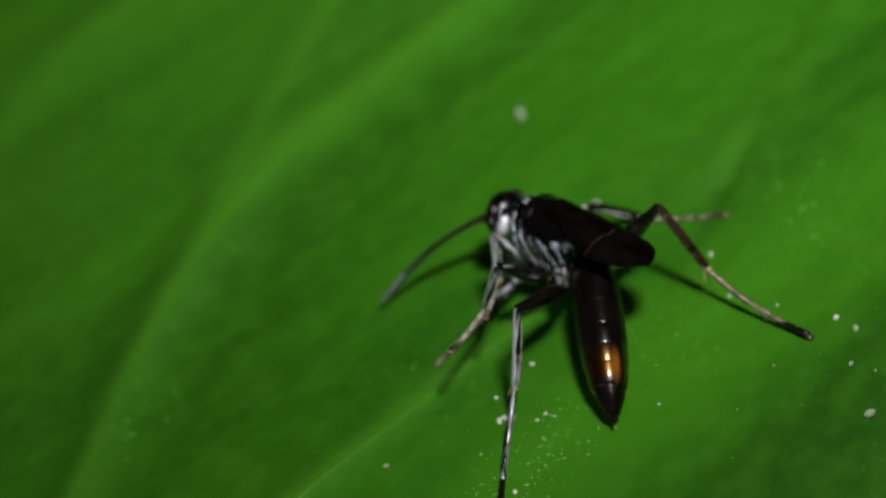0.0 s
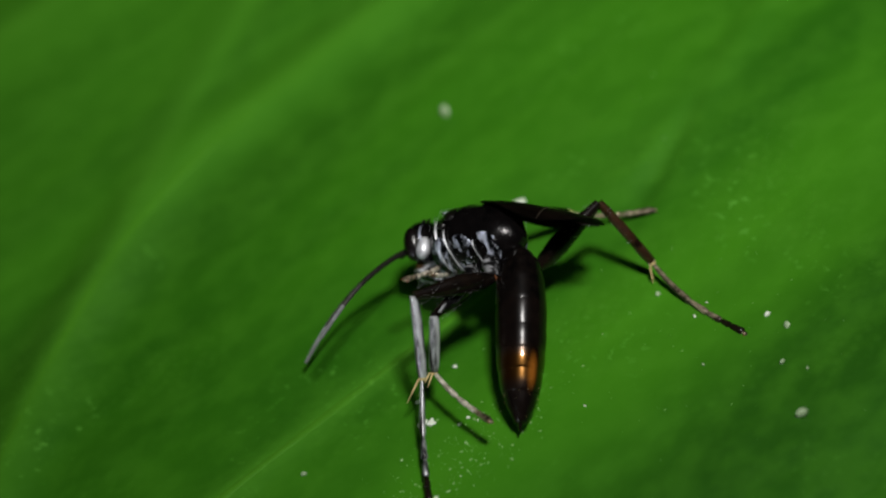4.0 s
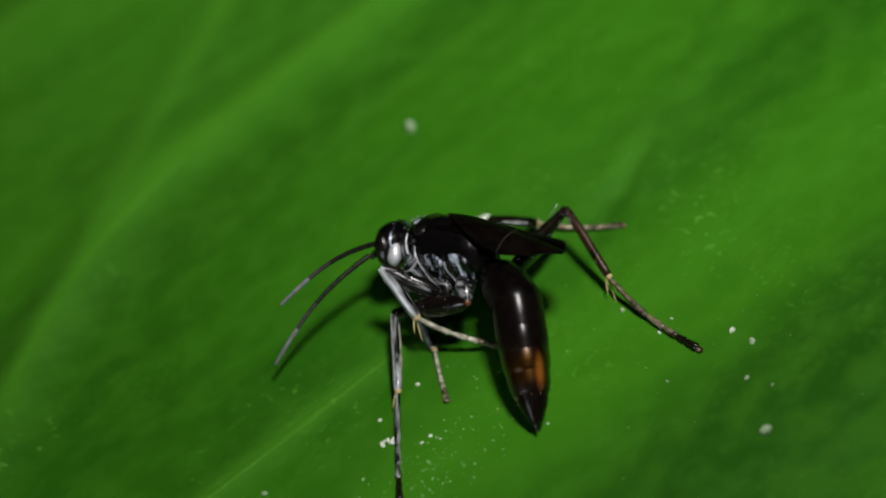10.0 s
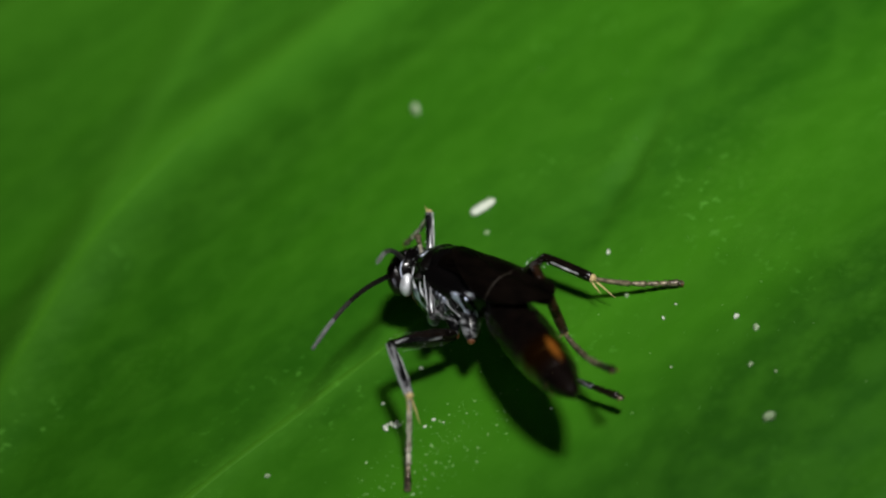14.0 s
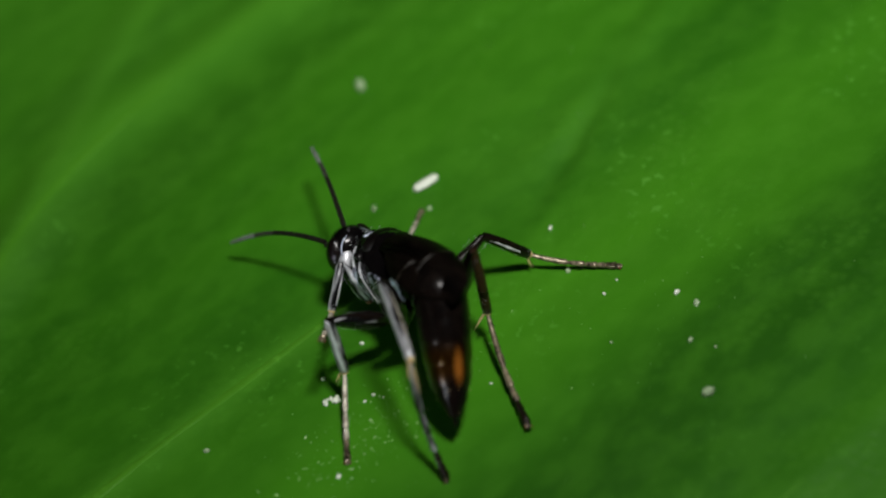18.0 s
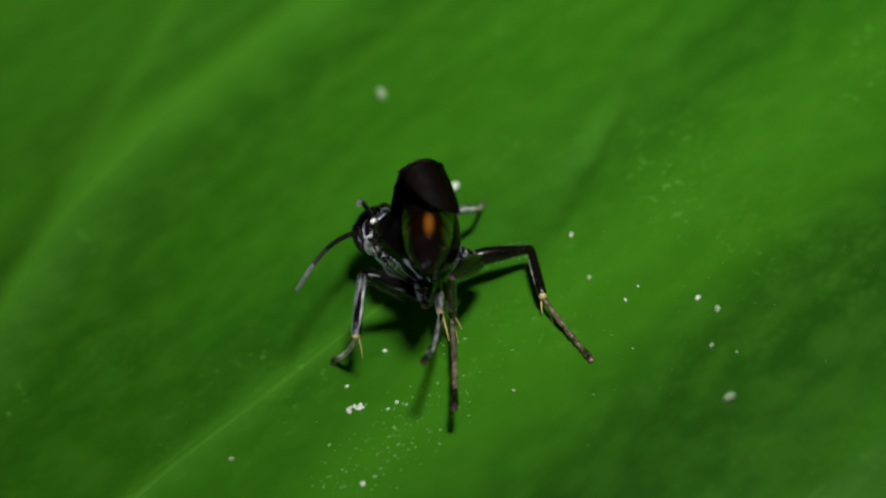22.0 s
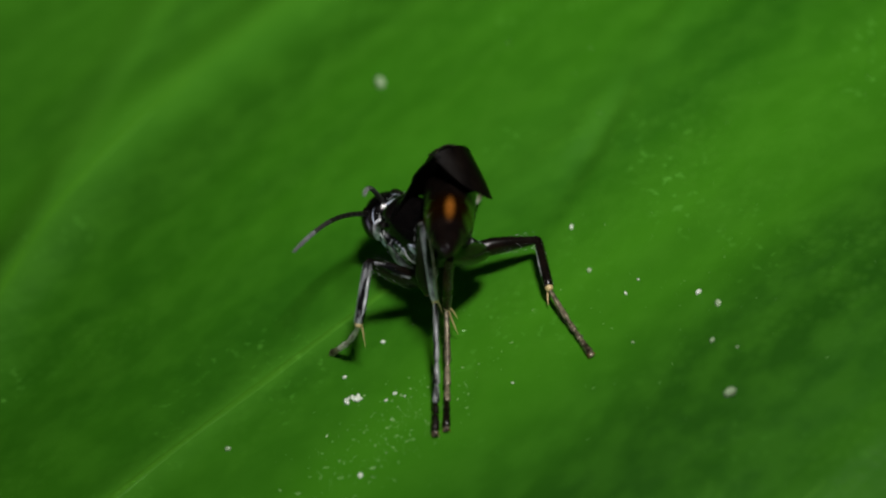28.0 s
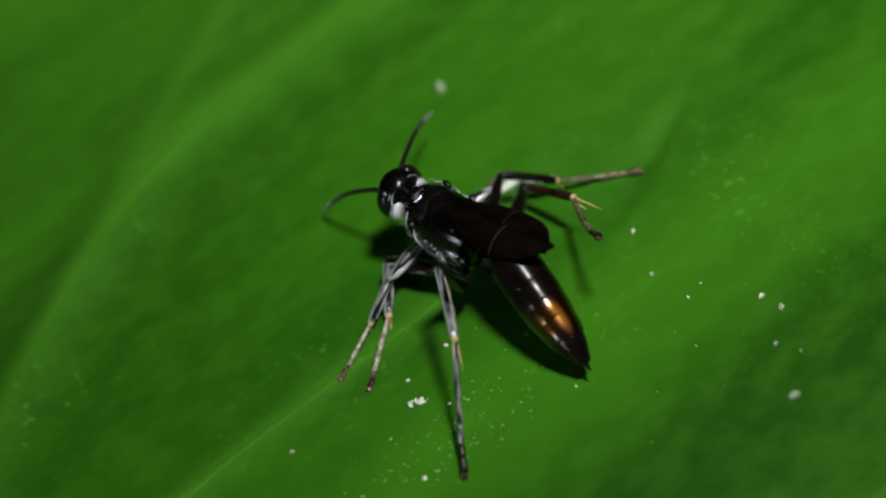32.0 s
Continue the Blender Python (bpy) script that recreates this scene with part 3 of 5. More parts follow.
def build_abdomen(wasp):
    """Along -x from the end of the first segment: a core, five overlapping plates, an amber patch near the pointed tip."""
    length, start = 6.9, BASE / 6.9
    radius = abdomen_radius
    x = lambda t: -length * (t - start)
    rows = [(0.9 * math.sin(a), 0, -0.02, radius(start) * 0.93 * math.cos(a), radius(start) * 0.93 * math.cos(a)) for a in (1.45, 1.1, 0.7, 0.3)]
    rows += [(x(t), 0, -0.02, radius(t) * 0.93, radius(t) * 0.93) for t in np.linspace(start, 1, 26)]
    abdomen = part("abdomen", loft(bmesh.new(), rows, 22), ABDOMEN, wasp)
    cuts = [start - 0.01, 0.46, 0.58, 0.69, 0.81, 0.965]
    for n, (a, b) in enumerate(zip(cuts, cuts[1:])):
        rows = []
        for k in (0, 0.12, 0.3, 0.5, 0.7, 0.88, 0.97, 1.0):
            r = radius(min(1, a + (b - a) * k)) * (0.99 + 0.012 * k + 0.018 * math.sin(math.pi * min(1.0, k * 1.1))) - (0.012 if k == 1.0 else 0)
            rows.append((x(a + (b + 0.02 - a) * k), 0, 0.0, r, r))
        part("tergum", loft(bmesh.new(), rows, 28), ABDOMEN, abdomen, "glossy plate with an amber patch" if n > 2 else "")
    bm = loft(bmesh.new(), [(x(0.95), 0, 0, 0.22, 0.22), (x(0.985), 0, -0.02, 0.12, 0.12), (x(1.03), 0, -0.05, 0.02, 0.02)], 10)
    part("tip", bm, LEGDARK, abdomen, "dark pointed tip")
    # the pale margin of the last plate
    bm = loft(bmesh.new(), [(x(t), 0, 0.0, radius(t) * g, radius(t) * g) for t, g in ((0.895, 1.0), (0.905, 1.06), (0.935, 1.07), (0.95, 1.0))], 20)
    part("tip_margin", bm, LEGPALE, abdomen, "pale straw margin before the tip")
    rng = random.Random(8)
    spots = []
    for _ in range(36):
        t, a = rng.uniform(0.80, 0.97), rng.uniform(0, 6.283)
        spots.append(((x(t), radius(t) * math.cos(a), radius(t) * math.sin(a)), (0, math.cos(a), math.sin(a))))
    part("hairs", hairs(bmesh.new(), spots, 0.13, rng, (-1.6, 0, 0), 0.006), SPUR, abdomen, "sparse straw hairs")
    return abdomen


FOLD = 3.0                                                                    # where the wing creases, from its root


def build_wing(wasp, s):
    """A folded fore wing along +x from its root, arched over the back, and the panel that hangs from its crease; s: 1 on the left."""
    length, root, m = 5.1, 0.66, 16

    def sheet(t0, t1, n, lower):
        bm = bmesh.new()
        lay = {}
        for side in (0, 1):
            for i in range(n + 1):
                t = t0 + (t1 - t0) * i / n
                wide = (0.42 + 1.30 * math.sin(min(1.0, t / 0.55) * 1.57) ** 0.9) * math.sqrt(max(0.03, 1 - max(0.0, (t - 0.55) / 0.455) ** 2))
                shift = 0.20 * math.sin(min(1.0, t * 1.7) * 1.57) - 1.6 * max(0.0, t - 0.7) ** 1.6
                for j in range(m + 1):
                    v = j / m
                    y = s * (v * wide - shift)
                    across = root - y * s
                    z = 0.52 * (1 - (across / 1.0) ** 2) - 0.16 - 0.25 * max(0.0, across - 0.75) ** 2 + 0.05 * math.sin(t * 9 + v * 4) * v * (1 - v)
                    z += 0.12 * math.sin(min(1.0, t / 0.588) * 3.14) - 1.0 * max(0.0, t - 0.75) ** 1.8 + (0.05 if s < 0 else 0) - 0.03 * side - lower
                    lay[side, i, j] = bm.verts.new(((t * length - (FOLD if lower else 0)) * MM, y * MM, z * MM))
        for i in range(n):
            for j in range(m):
                for side in (0, 1):
                    bm.faces.new([lay[side, i + a, j + b] for a, b in ((0, 0), (1, 0), (1, 1), (0, 1))])
        for i in range(n):
            for j in (0, m):
                bm.faces.new((lay[0, i, j], lay[0, i + 1, j], lay[1, i + 1, j], lay[1, i, j]))
        for j in range(m):
            for i in (0, n):
                bm.faces.new((lay[0, i, j], lay[0, i, j + 1], lay[1, i, j + 1], lay[1, i, j]))
        return bm, {k: v.co / MM for k, v in lay.items()}

    fold = FOLD / length
    bm, at = sheet(0.0, fold, 20, 0.0)
    wing = part("wing", bm, WING, wasp, "smoky black folded wing")
    for run in ([(i, 0) for i in range(21)], [(i, 1 + i // 7) for i in range(1, 20)], [(i, 3 + i // 5) for i in range(1, 20)]):
        rows = [(*(at[0, i, j] - Vector((0, 0, 0.012))), 0.04, 0.026) for i, j in run]
        part("wing_vein", loft(bmesh.new(), rows, 6), WINGVEIN, wing)
    rows = [(*(at[0, 20, j] - Vector((0, 0, 0.012))), 0.035, 0.028) for j in range(0, m + 1)]
    part("wing_crease", loft(bmesh.new(), rows, 6), CREASE, wing, "paler brown crease across the wing")
    bm, at = sheet(fold - 0.02, 1.0, 18, 0.02)
    return wing, part("wing_panel", bm, WING, wing, "blunt end of the wing past its crease")


def build_feeler(wasp, s):
    """An antenna along +x: a short scape and twelve ringed joints, drooping; the outer half is paler."""
    length, n = 6.2, 14
    bm = loft(bmesh.new(), [(0, 0, 0, 0.07, 0.07), (0.15, 0, 0.02, 0.12, 0.12), (0.6, 0, 0.06, 0.14, 0.13), (0.8, 0, 0.06, 0.09, 0.09)], 10)
    feeler = part("antenna", bm, FLAG, wasp, "dark jointed antenna with a pale grey tip")
    for i in range(n):
        a, b = (0.75 + (length - 0.75) * k / n for k in (i, i + 1))
        bend = lambda x: 0.50 * math.sin(math.pi * x / length)
        r = 0.102 - 0.002 * i if i < n - 1 else 0.06
        rows = [(a, 0, bend(a), r * 0.9, r * 0.9), (a + 0.06, 0, bend(a + 0.06), r, r), (b - 0.05, 0, bend(b - 0.05), r * 1.02, r * 1.02), (b, 0, bend(b), r * 0.88, r * 0.88)]
        part("antenna_joint", loft(bmesh.new(), rows, 10), FLAGPALE if i > 9 else FLAGMID if i > 6 else FLAG, feeler)
    return feeler


def build_leg(wasp, k):
    """Femur, tibia with spurs, tarsus of five joints with claws, each along +x from its joint; k: which of the six."""
    pair = k // 2
    f, t, r = LEGS[pair]
    thick = (0.30, 0.35, 0.39)[pair]
    rng = random.Random(20 + k)
    bm = loft(bmesh.new(), [(0, 0, 0, thick * 0.4, thick * 0.45), (f * 0.12, 0, 0, thick * 0.72, thick * 0.85), (f * 0.35, 0, 0.03, thick * 0.85, thick * 1.1),
                            (f * 0.6, 0, 0.03, thick * 0.72, thick * 0.92), (f * 0.85, 0, 0.0, thick * 0.5, thick * 0.6), (f, 0, 0, thick * 0.42, thick * 0.45)], 14)
    # each leg's lit or shaded look is put into its choice of colour
    femur = part("femur", bm, LEGDARK if pair == 2 or k in (2, 3) else LEGFROST_GLINT, wasp)
    spots = [((f * rng.uniform(0.1, 0.95), thick * 0.8 * math.cos(a), thick * 0.95 * math.sin(a)), (0, math.cos(a), math.sin(a)))
             for a in (rng.uniform(0, 6.283) for _ in range(110))]
    part("down", hairs(bmesh.new(), spots, 0.08, rng, (2.2, 0, 0), 0.006), SILVER, femur, "silvery down")
    w = thick * (0.50 if pair < 2 else 0.40)
    bm = loft(bmesh.new(), [(0, 0, 0, w * 0.8, w), (t * 0.08, 0, 0.02, w, w * 1.1), (t * 0.4, 0, 0.03, w * 1.05, w * 1.25), (t * 0.85, 0, 0.0, w * 1.1, w * 1.25),
                            (t * 0.97, 0, 0, w * 1.0, w * 1.1), (t, 0, 0, w * 0.5, w * 0.6)], 12)
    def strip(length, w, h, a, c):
        """A strip along one side of a joint: pale pile with its glint painted in."""
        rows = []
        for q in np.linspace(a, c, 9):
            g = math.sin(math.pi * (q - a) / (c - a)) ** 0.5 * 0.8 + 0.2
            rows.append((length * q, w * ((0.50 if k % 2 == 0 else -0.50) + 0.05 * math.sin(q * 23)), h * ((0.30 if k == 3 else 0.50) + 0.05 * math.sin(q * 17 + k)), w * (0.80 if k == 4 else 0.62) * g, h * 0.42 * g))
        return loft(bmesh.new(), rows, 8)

    # the glint on the pile is put into these strips' colour
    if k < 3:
        part("pile_glint_band", strip(f, thick * 0.74, thick * 0.92, 0.12, 0.95), SILVER if k < 2 else LEGFROST_GLINT, femur, "silver pile with its glint painted in")
    # right mid and hind tibiae are painted darker, for their shaded look
    tibia = part("tibia", bm, LEGHIND if k == 5 else LEGDARK if k == 3 else LEGFROST_GLINT, wasp)
    spots = [((t * rng.uniform(0.08, 0.98), w * math.cos(a), w * 1.15 * math.sin(a)), (0, math.cos(a), math.sin(a)))
             for a in (rng.uniform(0, 6.283) for _ in range(110))]
    part("down", hairs(bmesh.new(), spots, 0.08, rng, (2.2, 0, 0), 0.006), SILVER, tibia, "silvery down")
    for y in ((-0.3, 0.3) if pair else (0.3,)):
        reach = (0.5, 0.95, 1.05)[pair] * (1 if y > 0 else 0.55)
        bm = loft(bmesh.new(), [(t * 0.97, y * w, -w * 0.5, 0.042, 0.042), (t * 0.97 + reach * 0.5, y * w * 2.2, -w * 0.8 - reach * 0.25, 0.033, 0.033),
                                (t * 0.97 + reach, y * w * 3, -w - reach * 0.5, 0.008, 0.008)], 7)
        part("spur", bm, SPUR, tibia, "straw-yellow spur")
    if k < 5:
        part("pile_glint_band", strip(t, w, w * 1.15, 0.05, 0.96), LEGPALE if k == 4 else SILVER, tibia, "straw-pale pile with its glint painted in" if k == 4 else "silver pile with its glint painted in")
    part("joint", ball(bmesh.new(), (t * 0.99, 0, 0), (w * 0.9, w * 0.9, w * 0.9), 10, 8), SPUR, tibia, "amber joint")
    cuts = [0, 0.46, 0.64, 0.78, 0.87, 1.0]
    arch = lambda x: -(0.04, 0.05, 0.065)[pair] * r * math.sin(math.pi * min(1.0, max(0.0, x / r)) ** 0.85)
    bm = bmesh.new()
    th = thick * 0.31

    def joint(a, b, g=1.0):
        a, b = a * r, b * r
        return loft(bmesh.new(), [(a + (b - a) * q, 0, arch(a + (b - a) * q), th * w * g, th * w * g)
                                  for q, w in ((0, 0.55), (0.15, 0.8), (0.4, 0.88), (0.65, 0.95), (0.88, 1.05), (1.0, 0.6))], 9)

    # paler or browner by leg: how light caught the pile, put into the colour
    pale = LEGPALE if k < 3 else LEGFROST_GLINT if k == 4 else LEGMID
    tarsus = part("tarsus", joint(cuts[0], cuts[1]), pale, wasp)
    for n in range(1, 5):
        part("tarsal_joint", joint(cuts[n], cuts[n + 1], 1.3 if n == 4 else 1.05), pale if n < 3 else (LEGMID if pair < 2 else LEGDARK), tarsus)
    for s in (1, -1):
        bm = loft(bmesh.new(), [(r * 0.98, 0.02 * s, 0, 0.035, 0.035), (r + 0.10, 0.10 * s, 0.02, 0.028, 0.028), (r + 0.17, 0.15 * s, -0.06, 0.008, 0.008)], 6)
        part("claw", bm, RUST, tarsus)
    part("pad", ball(bmesh.new(), (r + 0.06, 0, 0.0), (0.16, 0.13, 0.08), 12, 8), LEGMID, tarsus, "brown foot pad")
    spots = [((r * q, th * math.cos(a), arch(r * q) + th * math.sin(a)), (0, math.cos(a), math.sin(a)))
             for q, a in ((rng.uniform(0.03, 0.9), rng.uniform(0, 6.283)) for _ in range(90))]
    part("bristles", hairs(bmesh.new(), spots, 0.12, rng, (1.3, 0, 0), 0.007), LEGDARK, tarsus)
    return femur, tibia, tarsus


wasp = tagged_wasp()
thorax = build_thorax(wasp)
head = build_head(wasp)
base = build_base(wasp)
abdomen = build_abdomen(wasp)
wings, panels = zip(*[build_wing(wasp, s) for s in (1, -1)])
feelers = [build_feeler(wasp, s) for s in (1, -1)]
legs = [build_leg(wasp, k) for k in range(6)]


# ---------------------------------------------------------------- crumbs and grains on the leaf
def lump(bm, at, size, rng, sub=2):
    made = bmesh.ops.create_icosphere(bm, subdivisions=sub, radius=1)["verts"]
    turn = Euler([rng.uniform(0, 6.28) for _ in range(3)]).to_matrix()
    for v in made:
        k = 1 + 0.35 * noise.noise(v.co * 1.7 + Vector((at[0], at[1], 2)))
        v.co = (Vector(at) + turn @ Vector([c * s * k for c, s in zip(v.co, size)])) * MM
    return bm


def build_grain(x, y, size, mat, label, name="pollen_grain", flat=0.7, category="grain"):
    rng = random.Random(int(1000 * x + 7 * y) & 0xFFFF)
    z = leaf_height(x, y) + size * flat * 0.6
    bm = lump(bmesh.new(), (0, 0, 0), (size, size, size * flat), rng)
    ob = part(name, bm, mat)
    ob.matrix_world = pose(x * MM, y * MM, z * MM)
    return tagged(ob, label, category, "grains on the leaf")


for x, y, size in ((-0.27, 13.81, 0.30), (8.12, -8.53, 0.24)):
    build_grain(x, y, size, GRAIN, "round pale green grain lying on the leaf")
for x, y, size in ((8.49, -3.44, 0.12), (8.99, -4.29, 0.13), (8.26, -5.92, 0.12), (-9.69, -3.79, 0.12), (4.99, 1.92, 0.11), (5.98, -2.35, 0.08),
                   (5.03, -0.62, 0.10), (-4.89, -2.09, 0.10), (-5.26, -7.0, 0.10), (6.61, -1.85, 0.06), (-3.16, -0.92, 0.10), (0.83, 5.11, 0.10), (-1.24, 6.07, 0.14), (9.0, -6.58, 0.07), (5.56, -4.84, 0.06),
                   (-3.64, -3.87, 0.08), (-3.26, -3.68, 0.08), (0.95, -4.97, 0.06), (-2.94, -3.94, 0.05)):
    dull = (x, y) in ((8.99, -4.29), (8.26, -5.92), (9.0, -6.58), (-9.69, -3.79), (5.03, -0.62), (5.56, -4.84), (-1.24, 6.07), (0.83, 5.11))
    build_grain(x, y, size, GRAIN if dull else CRUMB, "tiny dull pale grain lying on the leaf" if dull else "tiny white grain lying on the leaf")


def build_crumb():
    """The white flake beside the vein, and the broken crumb with its splinters."""
    rng = random.Random(4)
    bm = loft(bmesh.new(), [(-0.55, 0, 0, 0.10, 0.08), (-0.45, 0.03, 0, 0.19, 0.13), (0, 0, 0, 0.22, 0.15), (0.4, -0.03, 0, 0.20, 0.13), (0.56, 0, 0, 0.08, 0.06)], 9)
    ob = part("white_flake", bm, CRUMB)
    ob.matrix_world = pose(1.02 * MM, 6.50 * MM, (leaf_height(1.02, 6.50) + 0.12) * MM, 0, 0, 24)
    tagged(ob, "oblong white flake lying on the leaf", "flake")
    bm = bmesh.new()
    for _ in range(9):
        at = (rng.uniform(-0.32, 0.32), rng.uniform(-0.16, 0.16), rng.uniform(0, 0.05))
        lump(bm, at, [rng.uniform(0.05, 0.14) for _ in range(3)], rng, 1)
    ob = part("white_crumb", bm, CRUMB)
    ob.matrix_world = pose(-4.84 * MM, -3.33 * MM, (leaf_height(-4.84, -3.33) + 0.05) * MM)
    tagged(ob, "broken white crumb lying on the leaf", "crumb")


build_crumb()


def build_dust():
    """Fine pale flecks strewn over the blade, thicker along one pleat."""
    rng = random.Random(11)
    bm = bmesh.new()
    for n in range(620):
        if n < 440:
            u, v = rng.gauss(-6.0, 2.4), rng.gauss(-2.9, 1.0)
            x, y = 0.88 * u - 0.48 * v, 0.48 * u + 0.88 * v
        elif n < 500:
            x, y = rng.gauss(6.5, 2.2), rng.gauss(-2.5, 2.8)
        else:
            x, y = rng.uniform(-4, 20), rng.uniform(-14, 14)
        r = 0.014 + (0.06 if n < 440 else 0.03) * rng.random() ** 4
        z = leaf_height(x, y)
        n = rng.randint(4, 6)
        sx, sy, a0 = rng.uniform(0.6, 1.8), rng.uniform(0.5, 1.1), rng.uniform(0, 6.28)
        vs = []
        for i in range(n):
            a = 6.283 * i / n
            q = rng.uniform(0.6, 1.2) * r
            px, py = q * sx * math.cos(a), q * sy * math.sin(a)
            vs.append(bm.verts.new(((x + px * math.cos(a0) - py * math.sin(a0)) * MM, (y + px * math.sin(a0) + py * math.cos(a0)) * MM, z * MM)))
        peak = bm.verts.new((x * MM, y * MM, (z + r * rng.uniform(0.4, 1.1)) * MM))
        for i in range(n):
            bm.faces.new((vs[i], vs[(i + 1) % n], peak))
        bm.faces.new(vs[::-1])
    ob = part("dust", bm, DUST)
    tagged(ob, "fine pale dust strewn over the leaf", "dust", kind="stuff")


build_dust()


# ---------------------------------------------------------------- the motion of the wasp
def way(az, el):
    a, e = radians(az), radians(el)
    return Vector((math.cos(e) * math.cos(a), math.cos(e) * math.sin(a), math.sin(e)))


def bone(at, d, up):
    """The pose of a piece that starts at 'at' (millimetres), lies along d and turns its top to up."""
    x = d.normalized()
    y = up.cross(x)
    y = y.normalized() if y.length > 1e-4 else Vector((0, 1, 0))
    z = x.cross(y)
    return Matrix.Translation(at * MM) @ Matrix((x, y, z)).transposed().to_4x4()


STANCES = []


def stance(t, body, head=(0, 0), base=(180, 0), abdomen=(180, 0), wings=((180, 0, 4, 0), (180, 0, 4, 0)), feelers=((20, 10), (-20, 10)), legs=()):
    """One moment: the body's place and turn, and in the body's space the directions (azimuth, height in degrees) of head, first segment, abdomen, wings (with
    the droop of their end panels and their roll), antennae, and of each leg's femur, tibia and tarsus, left and right from the front pair to the hind pair."""
    STANCES.append(dict(t=t, body=pose(*[v * MM for v in body[:3]], *body[3:]), head=way(*head), base=way(*base), abdomen=way(*abdomen),
                        wings=[(way(*w[:2]), *w[2:]) for w in wings], feelers=[way(*f) for f in feelers],
                        legs=[[way(*g[i:i + 2]) for i in (0, 2, 4)] for g in legs]))


def between(a, b, k):
    """From direction a to direction b by the share k, along the sphere."""
    ang = a.angle(b)
    if ang < 1e-3:
        return a.copy()
    if ang > 3.1:
        b = (b + a.orthogonal() * 0.1).normalized()
    return a.slerp(b, k)


def motions():
    rows = {ob: [] for ob in (wasp, head, base, abdomen, *wings, *panels, *feelers, *[p for leg in legs for p in leg])}
    step = 0.1
    for n in range(int(32 / step) + 1):
        t = n * step
        i = max(0, min(len(STANCES) - 2, sum(s["t"] <= t + 1e-6 for s in STANCES) - 1))
        a, b = STANCES[i], STANCES[i + 1]
        k = max(0.0, min(1.0, (t - a["t"]) / (b["t"] - a["t"])))
        k = k * k * (3 - 2 * k)
        rows[wasp].append((t, a["body"].lerp(b["body"], k)))
        h = between(a["head"], b["head"], k)
        hm = bone(NECK, h, Vector((0, 0, 1)))
        rows[head].append((t, hm))
        d = between(a["base"], b["base"], k)
        rows[base].append((t, bone(WAIST, -d, Vector((0, 0, 1)) + 0.8 * d)))
        end = WAIST + d * BASE
        d = between(a["abdomen"], b["abdomen"], k)
        rows[abdomen].append((t, bone(end, -d, Vector((-0.7, 0, 1)))))
        for s in (0, 1):
            d = between(a["wings"][s][0], b["wings"][s][0], k)
            droop, roll = (u * (1 - k) + v * k for u, v in zip(a["wings"][s][1:], b["wings"][s][1:]))
            rows[wings[s]].append((t, bone(WING_ROOT[s], d, Vector((0.8, 0, 1))) @ pose(0, 0, 0, roll)))
            rows[panels[s]].append((t, pose(FOLD * MM, 0, 0, 0, droop)))
            d = between(a["feelers"][s], b["feelers"][s], k)
            root = hm @ (FEELER_ROOT[s] * MM) / MM
            rows[feelers[s]].append((t, bone(root, d, Vector((0, 0, 1)))))
        for j in range(6):
            at = HIP[j]
            for p, length, u, v in zip(legs[j], LEGS[j // 2], a["legs"][j], b["legs"][j]):
                d = between(u, v, k)
                rows[p].append((t, bone(at, d, Vector((-0.35, 0, 1)))))
                at = at + d * length
    for ob, path in rows.items():
        walk(ob, path)


